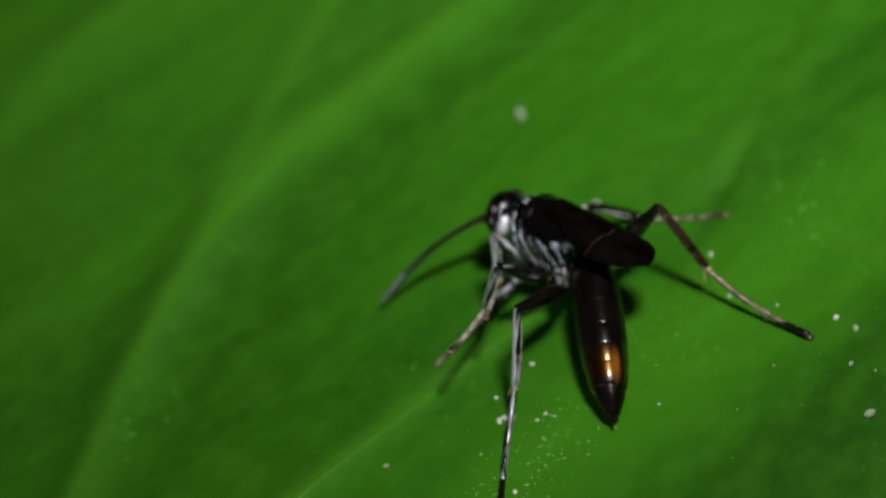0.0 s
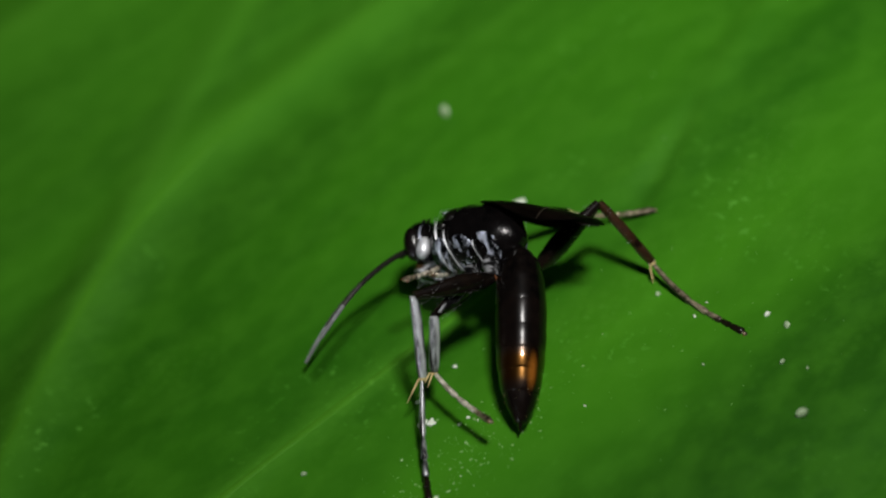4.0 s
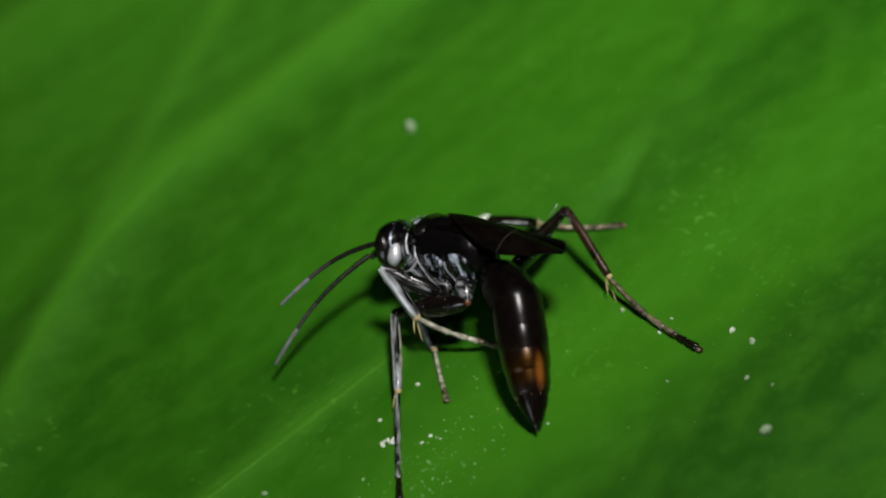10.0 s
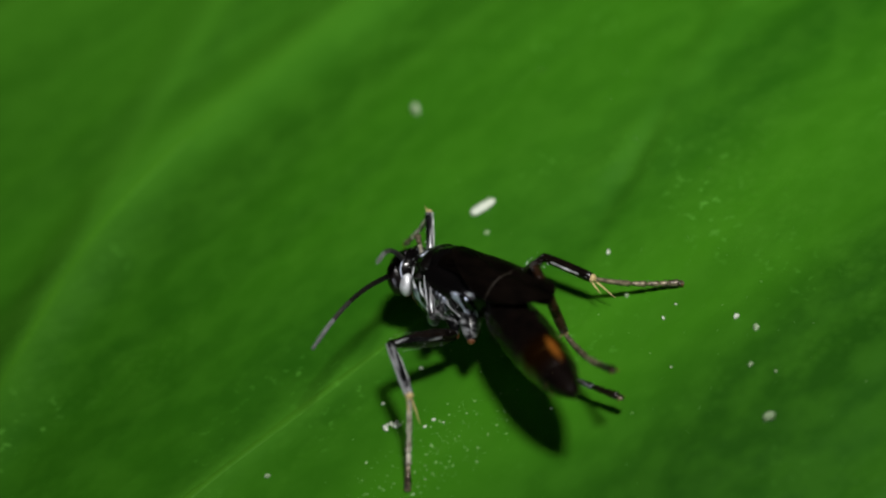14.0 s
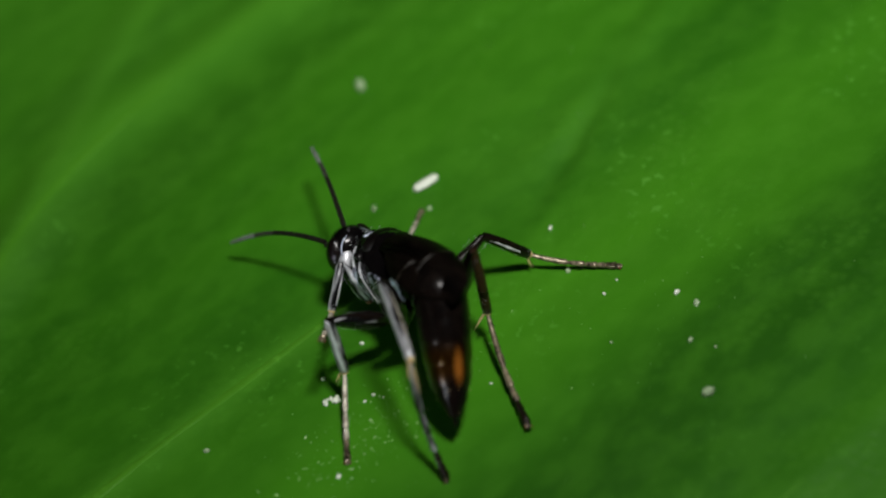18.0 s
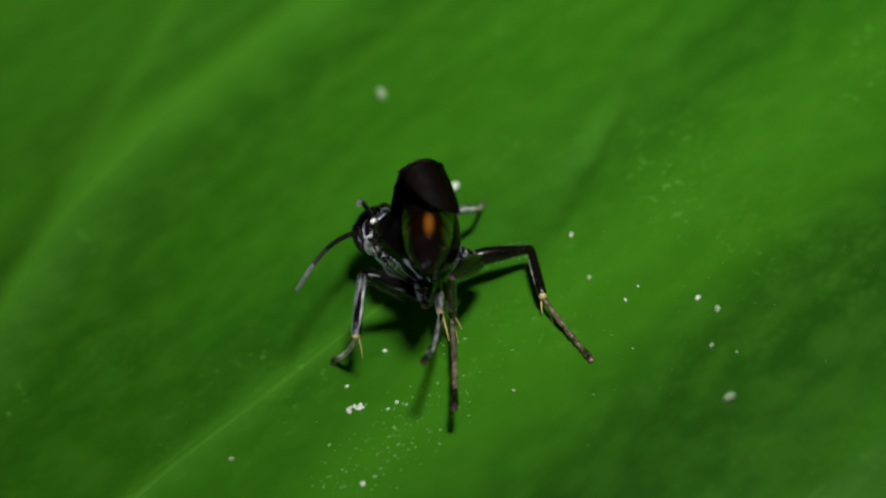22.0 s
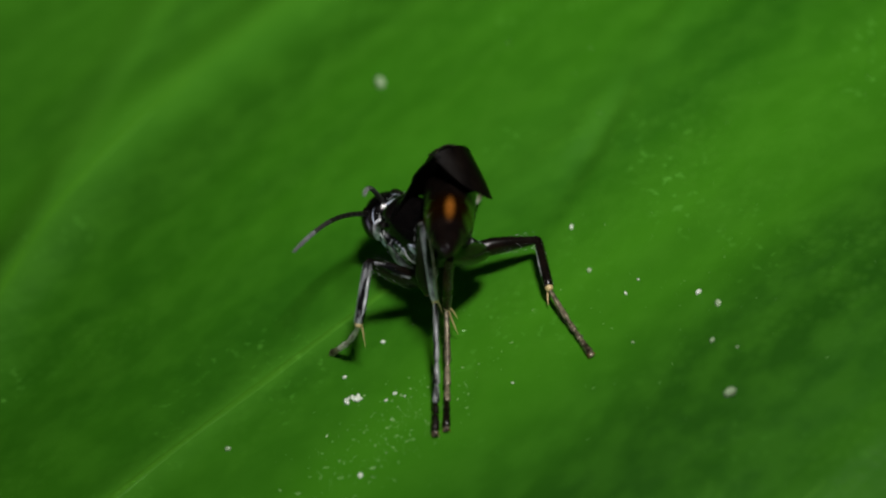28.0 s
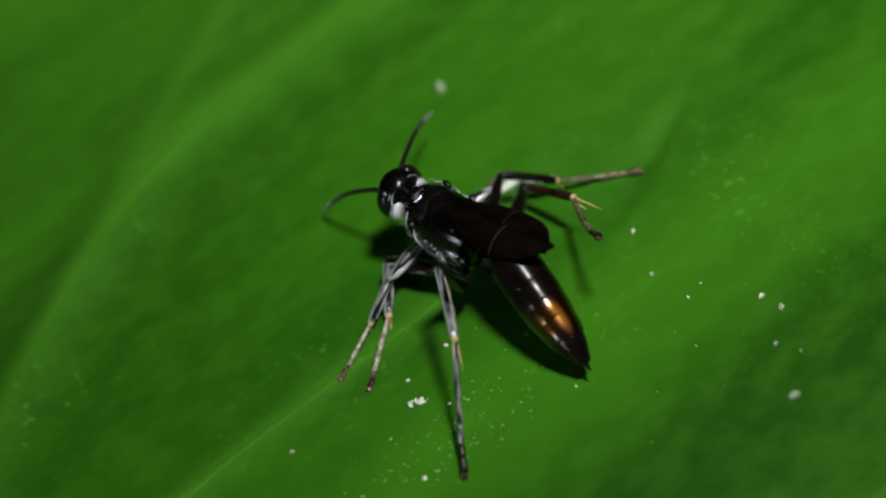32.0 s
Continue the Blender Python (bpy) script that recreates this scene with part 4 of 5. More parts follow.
def stances():
    """What the wasp does, moment by moment."""
    stance(0.0, (-0.83, 2.44, 3.31, 13.6, 0.2, 125.6), head=(0, -12), base=(138.7, -30.7), abdomen=(138.7, -30.7),
           wings=((-174.2, -4.7, 4.0, 0.0), (172.3, -4.8, 4.0, 0.0)), feelers=((50.6, -36.6), (49.1, -37.1)),
           legs=((61.6, 51.5, 142.9, -55.7, 121.8, 1.7), (78.6, -29.9, 79.0, -28.8, 79.0, -28.8), (78.5, 36.9, 11.6, -72.9, 110.9, 3.9), (-52.6, 11.2, -125.7, -23.8, -143.3, 3.2), (101.1, 18.3, 117.2, -73.4, 123.7, -28.3), (-157.3, 53.1, -155.9, -53.1, -174.0, -17.2)))
    stance(0.5, (-0.6, 2.26, 3.26, 14.1, 4.4, 126.1), head=(0, -12), base=(137.6, -35.2), abdomen=(137.6, -35.2),
           wings=((-175.1, -6.5, 4.0, 0.0), (171.2, -6.7, 4.0, 0.0)), feelers=((65.0, -22.7), (63.3, -20.7)),
           legs=((17.0, 42.9, 139.1, -23.7, -49.7, -40.8), (16.6, -11.7, 176.9, 35.1, 112.1, 27.4), (44.7, 8.0, 144.5, -34.9, -168.4, -37.0), (-48.8, 14.9, -119.7, -27.7, -141.0, 1.0), (102.4, 15.2, 82.6, -82.5, 121.1, -28.6), (-162.2, 51.9, -148.7, -61.1, -171.9, -21.9)))
    stance(1.0, (-0.55, 2.35, 3.28, 14.1, 2.3, 123.9), head=(0, -12), base=(136.6, -33.5), abdomen=(136.6, -33.5),
           wings=((-172.8, -6.2, 4.0, 0.0), (173.0, -6.3, 4.0, 0.0)), feelers=((52.5, -31.6), (56.0, -29.6)),
           legs=((86.3, 38.5, -68.9, -9.0, -35.2, -15.2), (48.0, 3.4, -46.0, -18.1, -37.3, -14.8), (57.3, -11.7, 156.1, -20.3, -174.6, 23.1), (-47.3, 11.2, -121.0, -25.3, -138.4, 4.7), (105.7, 16.6, 108.6, -79.0, 124.1, -28.5), (-155.7, 52.9, -149.2, -56.6, -172.0, -18.6)))
    stance(1.5, (-0.64, 2.19, 3.26, 11.5, 5.4, 123.8), head=(0, -12), base=(137.6, -34.5), abdomen=(137.6, -34.5),
           wings=((-171.1, -6.7, 4.0, 0.0), (175.0, -6.7, 4.0, 0.0)), feelers=((66.5, -18.5), (65.1, -17.5)),
           legs=((32.5, 29.8, 158.3, -22.8, -40.2, -52.3), (20.4, -10.2, -179.0, 34.7, 115.5, 29.4), (57.8, -5.8, 163.9, -28.1, -156.8, -23.9), (-47.3, 13.2, -112.0, -30.3, -140.4, -1.0), (105.2, 19.5, 91.4, -78.9, 121.4, -28.3), (-157.1, 52.0, 169.8, -29.7, -141.6, -41.8)))
    stance(2.0, (-0.67, 2.51, 3.34, 15.1, -0.6, 128.0), head=(0, -12), base=(136.3, -31.8), abdomen=(136.3, -31.8),
           wings=((-175.3, -5.3, 4.0, 0.0), (171.3, -5.6, 4.0, 0.0)), feelers=((23.2, -18.3), (-27.2, -15.0)),
           legs=((95.9, 30.7, -74.9, -8.5, -40.6, -21.3), (46.1, -8.3, 149.1, 50.0, -43.0, -21.6), (24.3, 26.8, 145.1, -79.8, 142.0, -9.1), (-54.7, 9.0, -135.3, -18.6, -146.0, 3.8), (98.8, 14.4, 112.9, -78.8, 122.0, -26.9), (-164.0, 53.7, -163.0, -51.7, -174.3, -17.6)))
    stance(2.5, (-0.51, 2.44, 3.29, 15.5, 3.5, 126.4), head=(0, -12), base=(139.0, -35.4), abdomen=(139.0, -35.4),
           wings=((-174.2, -6.8, 4.0, 0.0), (172.5, -7.0, 4.0, 0.0)), feelers=((63.2, -22.1), (61.2, -19.8)),
           legs=((14.0, -5.7, 174.1, 9.1, -23.1, -36.7), (15.7, -11.4, 175.7, 35.5, 111.2, 26.3), (57.0, -11.4, 162.0, -28.4, -159.9, -22.7), (-52.7, 14.5, -112.7, -28.6, -149.5, 4.2), (103.3, 13.0, 64.0, -84.1, 122.3, -28.0), (-164.7, 52.9, -146.5, -58.2, -171.5, -20.7)))
    stance(3.0, (-0.63, 2.4, 3.31, 17.5, 6.6, 129.1), head=(0, -12), base=(125.6, -40.6), abdomen=(125.6, -40.6),
           wings=((-173.7, -8.4, 4.0, 0.0), (173.0, -8.6, 4.0, 0.0)), feelers=((40.4, -34.9), (98.0, -5.1)),
           legs=((110.0, 37.8, -75.7, -4.3, -31.0, -10.2), (24.3, -5.8, 168.6, 40.8, -35.7, -11.1), (104.3, 24.2, 155.9, -61.5, 167.4, -20.9), (-51.8, 21.0, -129.2, -25.7, -138.7, -1.9), (105.3, 9.1, 38.7, -82.1, 119.0, -34.1), (-161.9, 46.8, -139.5, -62.1, -176.0, -23.3)))
    stance(3.5, (-0.93, 1.72, 3.32, 40.8, 15.2, 142.1), head=(0, -12), base=(108.7, -68.8), abdomen=(108.7, -68.8),
           wings=((-146.2, -7.9, 4.0, 13.0), (-171.1, -7.3, 4.0, 2.0)), feelers=((43.5, -45.9), (88.2, -25.0)),
           legs=((-28.3, -3.3, 160.4, 16.7, 103.9, 0.0), (11.1, 0.2, 158.5, 13.1, 106.5, -0.1), (103.5, -24.3, -39.3, -65.9, 167.9, -33.6), (-78.4, 59.5, -105.9, -4.5, -133.8, -2.5), (64.3, -9.2, -61.9, -74.3, 128.3, -66.7), (-152.2, 44.8, -109.5, -47.2, 174.5, -34.8)))
    stance(5.5, (-0.89, 1.97, 3.33, 15.4, 4.3, 135.1), head=(0, -12), base=(145.5, -16.9), abdomen=(132.5, -50.1),
           wings=((-169.0, -6.3, 4.0, 0.0), (178.7, -6.6, 4.0, 0.0)), feelers=((56.3, -21.4), (36.3, -37.7)),
           legs=((93.0, 35.8, -81.1, -11.2, -21.6, -23.0), (34.6, 0.8, -79.0, -14.8, 105.8, 26.5), (32.0, 18.2, -51.6, -85.2, 167.4, -6.9), (-60.0, 20.3, -126.9, -24.2, -146.1, -5.3), (78.5, 21.6, 83.0, -81.6, 118.1, -34.5), (-112.5, 23.9, 155.2, -34.9, 173.2, -21.1)))
    stance(6.0, (-0.66, 1.98, 3.29, 15.4, -1.3, 133.9), head=(0, -12), base=(144.3, -14.8), abdomen=(134.9, -41.5),
           wings=((-173.0, -4.8, 4.0, 0.0), (174.3, -5.2, 4.0, 0.0)), feelers=((25.5, -9.9), (-18.0, -18.7)),
           legs=((118.4, 42.6, -18.1, 6.4, -37.6, -39.1), (-2.6, -32.4, 62.0, 51.7, 120.3, 21.9), (23.0, 24.2, 102.8, -48.3, 148.5, -1.0), (-56.8, 17.0, -130.7, -21.3, -149.3, 1.1), (77.9, 19.8, 84.5, -88.3, 120.9, -26.8), (-152.8, 51.8, -158.9, -58.3, 173.7, -13.8)))
    stance(6.5, (-0.73, 2.44, 3.32, 16.3, 7.6, 131.7), head=(0, -12), base=(132.1, -33.4), abdomen=(124.2, -47.9),
           wings=((-176.7, -8.6, 4.0, -13.6), (170.8, -9.0, 4.0, -20.8)), feelers=((58.8, -20.7), (108.4, 6.0)),
           legs=((107.1, 34.5, -77.3, -9.7, -17.8, -20.7), (24.1, -5.3, 171.1, 30.2, 110.4, 24.6), (85.1, 28.1, 155.8, -19.6, 147.3, -59.8), (-58.1, 18.0, -113.7, -21.9, -152.0, -6.6), (106.4, 8.6, 125.5, -18.1, 7.1, -71.2), (-166.4, 39.9, -137.0, -65.9, -179.2, -23.3)))
    stance(7.0, (-0.96, 2.16, 3.34, 37.3, 17.4, 138.2), head=(0, -12), base=(103.7, -66.2), abdomen=(103.7, -66.2),
           wings=((-148.7, -8.6, 4.0, 15.0), (-169.7, -7.8, 4.0, 1.5)), feelers=((51.3, -44.2), (106.9, -19.0)),
           legs=((-34.7, 13.5, 171.4, 6.6, 101.3, -3.8), (15.1, 1.8, 164.2, 14.8, 107.0, -4.0), (102.9, -15.6, 149.4, -88.9, -170.5, -82.2), (-77.0, 60.1, -105.0, -9.0, -128.8, -10.2), (17.0, -12.6, -10.7, -87.9, 136.4, -41.8), (-139.2, 39.5, 163.7, -41.9, -144.9, -41.1)))
    stance(7.5, (-1.19, 1.52, 3.37, 43.5, 23.0, 142.9), head=(0, -12), base=(79.3, -72.8), abdomen=(79.3, -72.8),
           wings=((-136.6, -6.0, 4.0, 28.8), (-121.3, -4.5, 4.0, 33.6)), feelers=((43.0, -44.9), (89.5, -23.6)),
           legs=((-24.0, -6.4, 165.3, 11.5, 107.7, -2.5), (19.4, -2.6, 163.1, 7.8, 110.3, -3.0), (102.3, -15.8, -33.6, -55.2, -28.7, -79.8), (-116.5, 63.6, -104.5, -8.4, -108.0, -1.0), (18.1, -6.9, -39.9, -60.1, 136.5, -46.7), (-146.5, 36.3, -92.9, -44.5, -178.2, -39.4)))
    stance(8.0, (-1.03, 1.83, 3.35, 48.2, 22.4, 144.7), head=(0, -12), base=(66.1, -76.3), abdomen=(66.1, -76.3),
           wings=((-136.0, -5.0, 4.0, 32.0), (-125.6, -3.1, 4.0, 35.2)), feelers=((38.8, -48.3), (98.4, -24.0)),
           legs=((-24.7, 20.5, 170.9, 4.5, 98.2, -18.3), (21.7, 13.9, 169.8, 4.7, 101.2, -18.6), (102.1, -24.7, -37.5, -56.4, -34.2, -76.7), (-133.5, 66.5, -107.2, -1.3, -107.4, -0.5), (21.4, -9.0, -49.5, -67.5, 138.7, -58.1), (-153.0, 36.8, -94.6, -39.0, -176.9, -41.2)))
    stance(8.5, (-0.75, 1.83, 3.32, 47.0, 20.6, 145.4), head=(0, -12), base=(74.8, -75.3), abdomen=(74.8, -75.3),
           wings=((-137.3, -5.2, 4.0, 30.4), (-125.9, -3.3, 4.0, 33.6)), feelers=((37.5, -48.9), (84.8, -26.9)),
           legs=((-26.4, -2.4, 161.7, 9.2, 106.2, -5.8), (14.7, 1.4, 160.0, 5.6, 108.8, -6.2), (95.9, -16.4, -145.9, -81.3, -75.7, -59.9), (-92.4, 58.4, -92.5, -14.1, -136.3, 7.4), (20.7, -8.4, -56.6, -81.8, 133.1, -61.9), (-154.4, 36.9, -98.4, -44.1, 177.6, -41.6)))
    stance(9.0, (-0.64, 1.83, 3.34, 32.2, 11.8, 142.6), head=(0, -12), base=(141.7, -38.1), abdomen=(110.5, -70.7),
           wings=((-153.9, -5.9, 4.0, 9.0), (-166.2, -5.6, 4.0, 0.0)), feelers=((25.5, -12.7), (96.4, 6.5)),
           legs=((91.6, 51.8, -99.1, -18.3, -18.1, -3.0), (32.9, 31.0, -89.2, -11.2, -21.2, -8.5), (32.7, 29.2, -55.1, -61.1, 141.2, -14.3), (-78.3, 37.6, -146.0, -40.9, -123.6, 14.8), (12.5, -13.8, 123.4, -45.5, 115.5, -54.5), (-148.8, 39.1, -122.7, -62.1, 167.8, -28.9)))
    stance(9.5, (-0.9, 2.15, 3.34, 25.0, 11.3, 139.2), head=(0, -12), base=(138.8, -38.6), abdomen=(124.9, -59.9),
           wings=((-157.9, -7.6, 4.0, 0.0), (-168.5, -7.8, 4.0, -4.0)), feelers=((40.7, 6.5), (16.5, -32.6)),
           legs=((-57.1, 75.4, 17.1, -73.6, -74.3, -20.8), (29.5, 1.5, -80.8, -4.6, 106.1, 16.1), (-14.4, 61.7, -21.5, -60.6, 151.2, 3.7), (-76.8, 28.0, -153.7, -41.7, -125.4, 8.2), (3.9, -13.3, 121.7, -46.6, 119.5, -38.0), (-124.8, 27.3, 154.0, -39.8, 179.0, -34.2)))
    stance(10.0, (-0.51, 1.93, 3.35, 20.0, 5.9, 135.8), head=(0, -12), base=(147.6, -17.8), abdomen=(131.3, -56.3),
           wings=((-168.0, -5.8, 4.0, 0.0), (178.7, -5.8, 4.0, 0.0)), feelers=((62.1, -33.9), (85.5, -1.2)),
           legs=((111.3, 44.0, -74.5, 3.9, -24.4, -17.0), (38.1, -56.5, 144.4, -20.1, 133.9, -20.6), (26.2, 31.4, -172.6, -56.0, -136.8, -30.8), (-62.8, 26.0, -110.6, -20.7, -152.9, -5.0), (6.7, -13.9, 124.2, -41.2, 123.8, -28.5), (-104.5, 27.1, 160.6, -42.8, 166.3, -21.0)))
    stance(10.5, (-0.79, 1.47, 3.36, 9.9, 0.9, 135.2), head=(0, -12), base=(149.8, -2.2), abdomen=(138.2, -40.3),
           wings=((-172.5, -6.0, 4.0, 0.0), (174.8, -6.0, 4.0, 0.0)), feelers=((56.8, -16.5), (27.7, -26.5)),
           legs=((89.1, 42.7, -81.2, -17.9, -20.3, -28.3), (35.7, -0.1, -79.2, -21.7, 105.4, 33.1), (13.6, 37.8, 124.2, -54.6, 154.0, -2.0), (-64.5, 7.2, -116.5, -24.9, -151.9, -1.4), (70.3, 19.9, 129.8, -8.4, 88.8, -63.9), (-154.0, 50.2, -162.0, -62.9, 176.5, -19.0)))
    stance(11.0, (-0.65, 0.92, 3.3, 7.2, 2.1, 132.1), head=(0, -12), base=(157.4, 13.9), abdomen=(143.3, -41.4),
           wings=((-170.6, 2.2, 4.0, 0.0), (175.0, 2.2, 4.0, 0.0)), feelers=((20.5, -19.9), (81.0, 17.6)),
           legs=((4.8, -10.1, 125.0, -57.5, 121.4, -7.2), (-53.1, 16.6, -57.3, -55.9, -71.4, -1.5), (80.4, 6.5, 137.1, -28.1, 109.6, -40.0), (-49.8, 10.7, -115.3, -26.6, -137.2, -7.8), (110.6, 61.4, 128.2, -39.2, 119.1, -56.7), (-152.9, 58.5, 158.6, -26.4, -147.7, -45.6)))
    stance(11.5, (-1.0, -0.23, 3.16, 8.4, -1.1, 129.3), head=(0, -12), base=(151.4, 22.0), abdomen=(151.4, 22.0),
           wings=((-170.6, 9.2, 4.0, 0.0), (177.7, 5.5, 4.0, 0.0)), feelers=((81.3, -33.0), (114.8, -0.8)),
           legs=((75.7, 27.7, 118.3, -37.2, 37.1, -62.1), (19.1, -9.5, 177.5, 40.4, 109.0, 35.3), (72.3, 20.3, 146.3, -24.3, 118.6, -52.2), (-113.4, 28.7, -131.5, -41.2, -156.4, -8.8), (102.7, 85.6, 157.6, -18.3, -72.6, -31.1), (-36.6, 22.7, -97.0, -47.2, 147.7, 18.5)))
    stance(12.0, (-1.18, -0.11, 3.18, 8.9, 6.9, 124.4), head=(0, -12), base=(152.2, 32.0), abdomen=(171.6, -56.8),
           wings=((169.1, 9.7, 22.0, 0.0), (159.0, 9.2, 22.0, 0.0)), feelers=((106.7, 9.8), (130.2, 35.3)),
           legs=((19.3, -12.8, 118.2, -50.5, 115.6, -9.3), (-45.2, 19.7, -21.1, -49.6, -68.1, 5.8), (88.8, 21.2, 150.3, -33.2, 114.4, -58.3), (-110.9, 30.3, -122.2, -46.1, -143.1, -18.1), (157.7, 53.0, -158.4, -79.3, 153.9, -20.0), (167.1, 55.4, -102.0, -75.7, 151.8, -16.7)))
    stance(12.5, (-0.7, -0.58, 3.18, 18.1, 5.1, 131.4), head=(0, -12), base=(141.9, 33.0), abdomen=(178.7, -59.1),
           wings=((163.2, 9.7, 22.0, 0.0), (153.2, 9.1, 22.0, 0.0)), feelers=((38.8, -44.7), (-21.9, -26.5)),
           legs=((114.5, 39.3, -76.5, -9.7, -20.0, -23.4), (-88.6, -10.6, -19.0, 11.1, -63.4, 7.7), (70.0, 13.0, 146.5, -39.0, 111.6, -68.2), (-122.6, 46.5, -121.4, -37.8, -141.8, -15.4), (144.3, 51.9, -162.8, -70.5, 171.6, -11.4), (153.3, 41.0, -79.1, -71.7, 147.7, -19.5)))
    stance(13.0, (-0.93, -0.7, 3.19, 14.7, 12.3, 129.2), head=(0, -12), base=(152.3, 12.2), abdomen=(176.1, -63.6),
           wings=((167.4, 0.2, 22.0, 0.0), (158.0, 0.2, 22.0, 0.0)), feelers=((108.2, -1.6), (132.7, 29.4)),
           legs=((148.0, 39.5, -50.0, 53.2, -14.1, -28.8), (-20.0, -10.0, 120.0, 20.0, 100.0, -10.0), (82.0, 22.5, -31.2, -87.0, 119.7, -46.6), (-92.8, 24.9, -125.2, -40.0, -148.9, -14.3), (-49.3, 3.7, 159.4, -41.4, 176.6, -19.9), (154.0, 50.6, -166.4, -76.9, 145.6, 2.5)))
    stance(13.5, (-0.95, -0.72, 3.14, 16.5, 7.5, 129.9), head=(0, -12), base=(143.0, 38.6), abdomen=(-172.9, -63.5),
           wings=((164.9, 12.1, 22.0, 0.0), (154.6, 11.3, 22.0, 0.0)), feelers=((26.8, -35.5), (-32.3, -14.5)),
           legs=((64.5, 60.0, -111.1, -49.3, -29.3, 18.7), (13.6, -8.3, 173.7, 31.3, 114.0, 25.7), (78.7, 20.4, -143.0, -81.8, 122.8, -45.7), (-126.9, 43.2, -118.0, -40.9, -137.4, -16.4), (-56.2, -0.9, 146.3, -6.9, 177.7, -22.9), (-49.7, 8.4, 149.1, -28.0, 143.8, 6.0)))
    stance(14.0, (-0.93, -0.42, 3.12, 10.4, 9.5, 127.4), head=(0, -12), base=(155.9, -4.8), abdomen=(155.9, -4.8),
           wings=((-175.8, -5.7, 4.0, 0.0), (173.7, -5.0, 4.0, 0.0)), feelers=((105.4, 5.3), (131.7, 31.5)),
           legs=((140.0, 33.1, -47.4, 38.1, -38.3, 1.9), (-5.0, 57.7, -54.4, 38.3, -0.5, -43.4), (75.9, 20.5, 149.0, -29.3, 100.7, -64.8), (-88.6, 8.9, -175.0, -12.9, -128.1, -20.6), (-53.6, 7.3, 150.0, -16.2, -172.7, -19.9), (159.2, 48.5, -105.0, -80.5, 155.3, 9.6)))
    stance(14.5, (-1.1, -0.55, 3.14, 17.6, 5.3, 129.6), head=(0, -12), base=(142.3, 46.2), abdomen=(145.1, -69.1),
           wings=((165.4, 15.4, 22.0, 0.0), (154.6, 14.4, 22.0, 0.0)), feelers=((40.6, -45.3), (-32.6, -22.0)),
           legs=((131.5, 10.5, -48.0, 39.9, -54.9, 7.5), (10.6, -9.3, 172.8, 32.6, 112.8, 25.0), (86.4, 18.3, -111.4, -80.4, 125.0, -44.9), (-114.5, 37.7, -124.1, -36.1, -143.5, -9.3), (-56.0, -10.7, 150.4, -7.2, 142.7, 15.3), (-42.3, 3.7, 143.6, -19.7, 134.2, 7.9)))
    stance(16.5, (-1.12, -1.04, 3.1, 14.7, 4.0, 130.1), head=(0, -12), base=(142.5, 38.5), abdomen=(165.7, -56.2),
           wings=((164.6, 12.5, 22.0, 0.0), (154.2, 11.7, 22.0, 0.0)), feelers=((6.5, -35.6), (-32.9, -10.5)),
           legs=((39.9, 50.6, 51.7, -7.3, 18.5, -35.5), (12.5, -9.9, 172.7, 33.9, 111.9, 28.2), (74.5, 26.9, -166.9, -80.0, 122.3, -43.4), (-114.3, 37.4, -113.0, -35.8, -146.9, -11.4), (-54.6, 1.0, 151.4, -20.6, 154.3, -21.8), (150.5, 52.4, 167.1, -76.8, 133.2, -12.9)))
    stance(17.0, (-1.41, -0.54, 3.15, 14.3, 7.8, 120.4), head=(0, -12), base=(142.4, -7.1), abdomen=(142.4, -7.1),
           wings=((160.7, -8.6, 4.0, 0.0), (-142.0, 45.2, 4.0, 140.0)), feelers=((117.8, 9.0), (136.6, 32.7)),
           legs=((84.0, 61.9, 109.2, -57.0, -4.6, -66.2), (-58.7, 39.4, -61.2, -47.2, -42.4, 2.6), (101.4, 24.3, -118.6, -77.3, 133.4, -45.5), (-94.4, 37.7, -135.4, -25.7, -126.4, -19.0), (-50.7, -18.5, 144.6, -2.9, 153.1, 38.7), (-48.4, 20.9, 137.4, -34.3, 134.4, 15.7)))
    stance(17.5, (-0.95, -0.67, 3.12, 11.6, 10.6, 132.4), head=(0, -12), base=(80.0, 40.0), abdomen=(179.9, 16.8),
           wings=((146.2, 17.4, 4.0, 0.0), (134.9, 14.9, 4.0, 0.0)), feelers=((101.4, 4.4), (-29.2, -4.5)),
           legs=((108.8, 56.9, -26.9, -61.0, 120.3, 2.6), (20.5, -3.4, 174.2, 27.5, 115.3, 28.5), (73.2, 23.4, 141.2, -33.7, 87.4, -67.5), (-147.6, 38.3, -104.7, -44.2, -132.3, -26.6), (-33.9, -2.1, 147.3, -2.7, 154.4, 23.5), (140.5, 33.4, -12.9, -50.5, 126.4, 17.9)))
    stance(18.0, (-1.08, -0.92, 3.11, 14.4, 3.4, 123.5), head=(0, -12), base=(146.5, 32.5), abdomen=(141.1, -57.3),
           wings=((166.5, 10.0, 22.0, 0.0), (156.3, 9.4, 22.0, 0.0)), feelers=((6.8, -15.7), (-28.8, 8.6)),
           legs=((61.0, 64.4, 110.5, -53.4, 132.1, 10.7), (-80.6, -14.7, -10.5, 6.0, -60.8, 4.4), (84.4, 24.1, -113.4, -80.6, 135.3, -38.6), (-106.3, 37.4, -108.1, -37.6, -142.4, -8.2), (121.1, 60.7, 155.2, -28.9, -164.9, -78.6), (161.2, 58.9, -69.4, -77.4, 152.2, -26.3)))
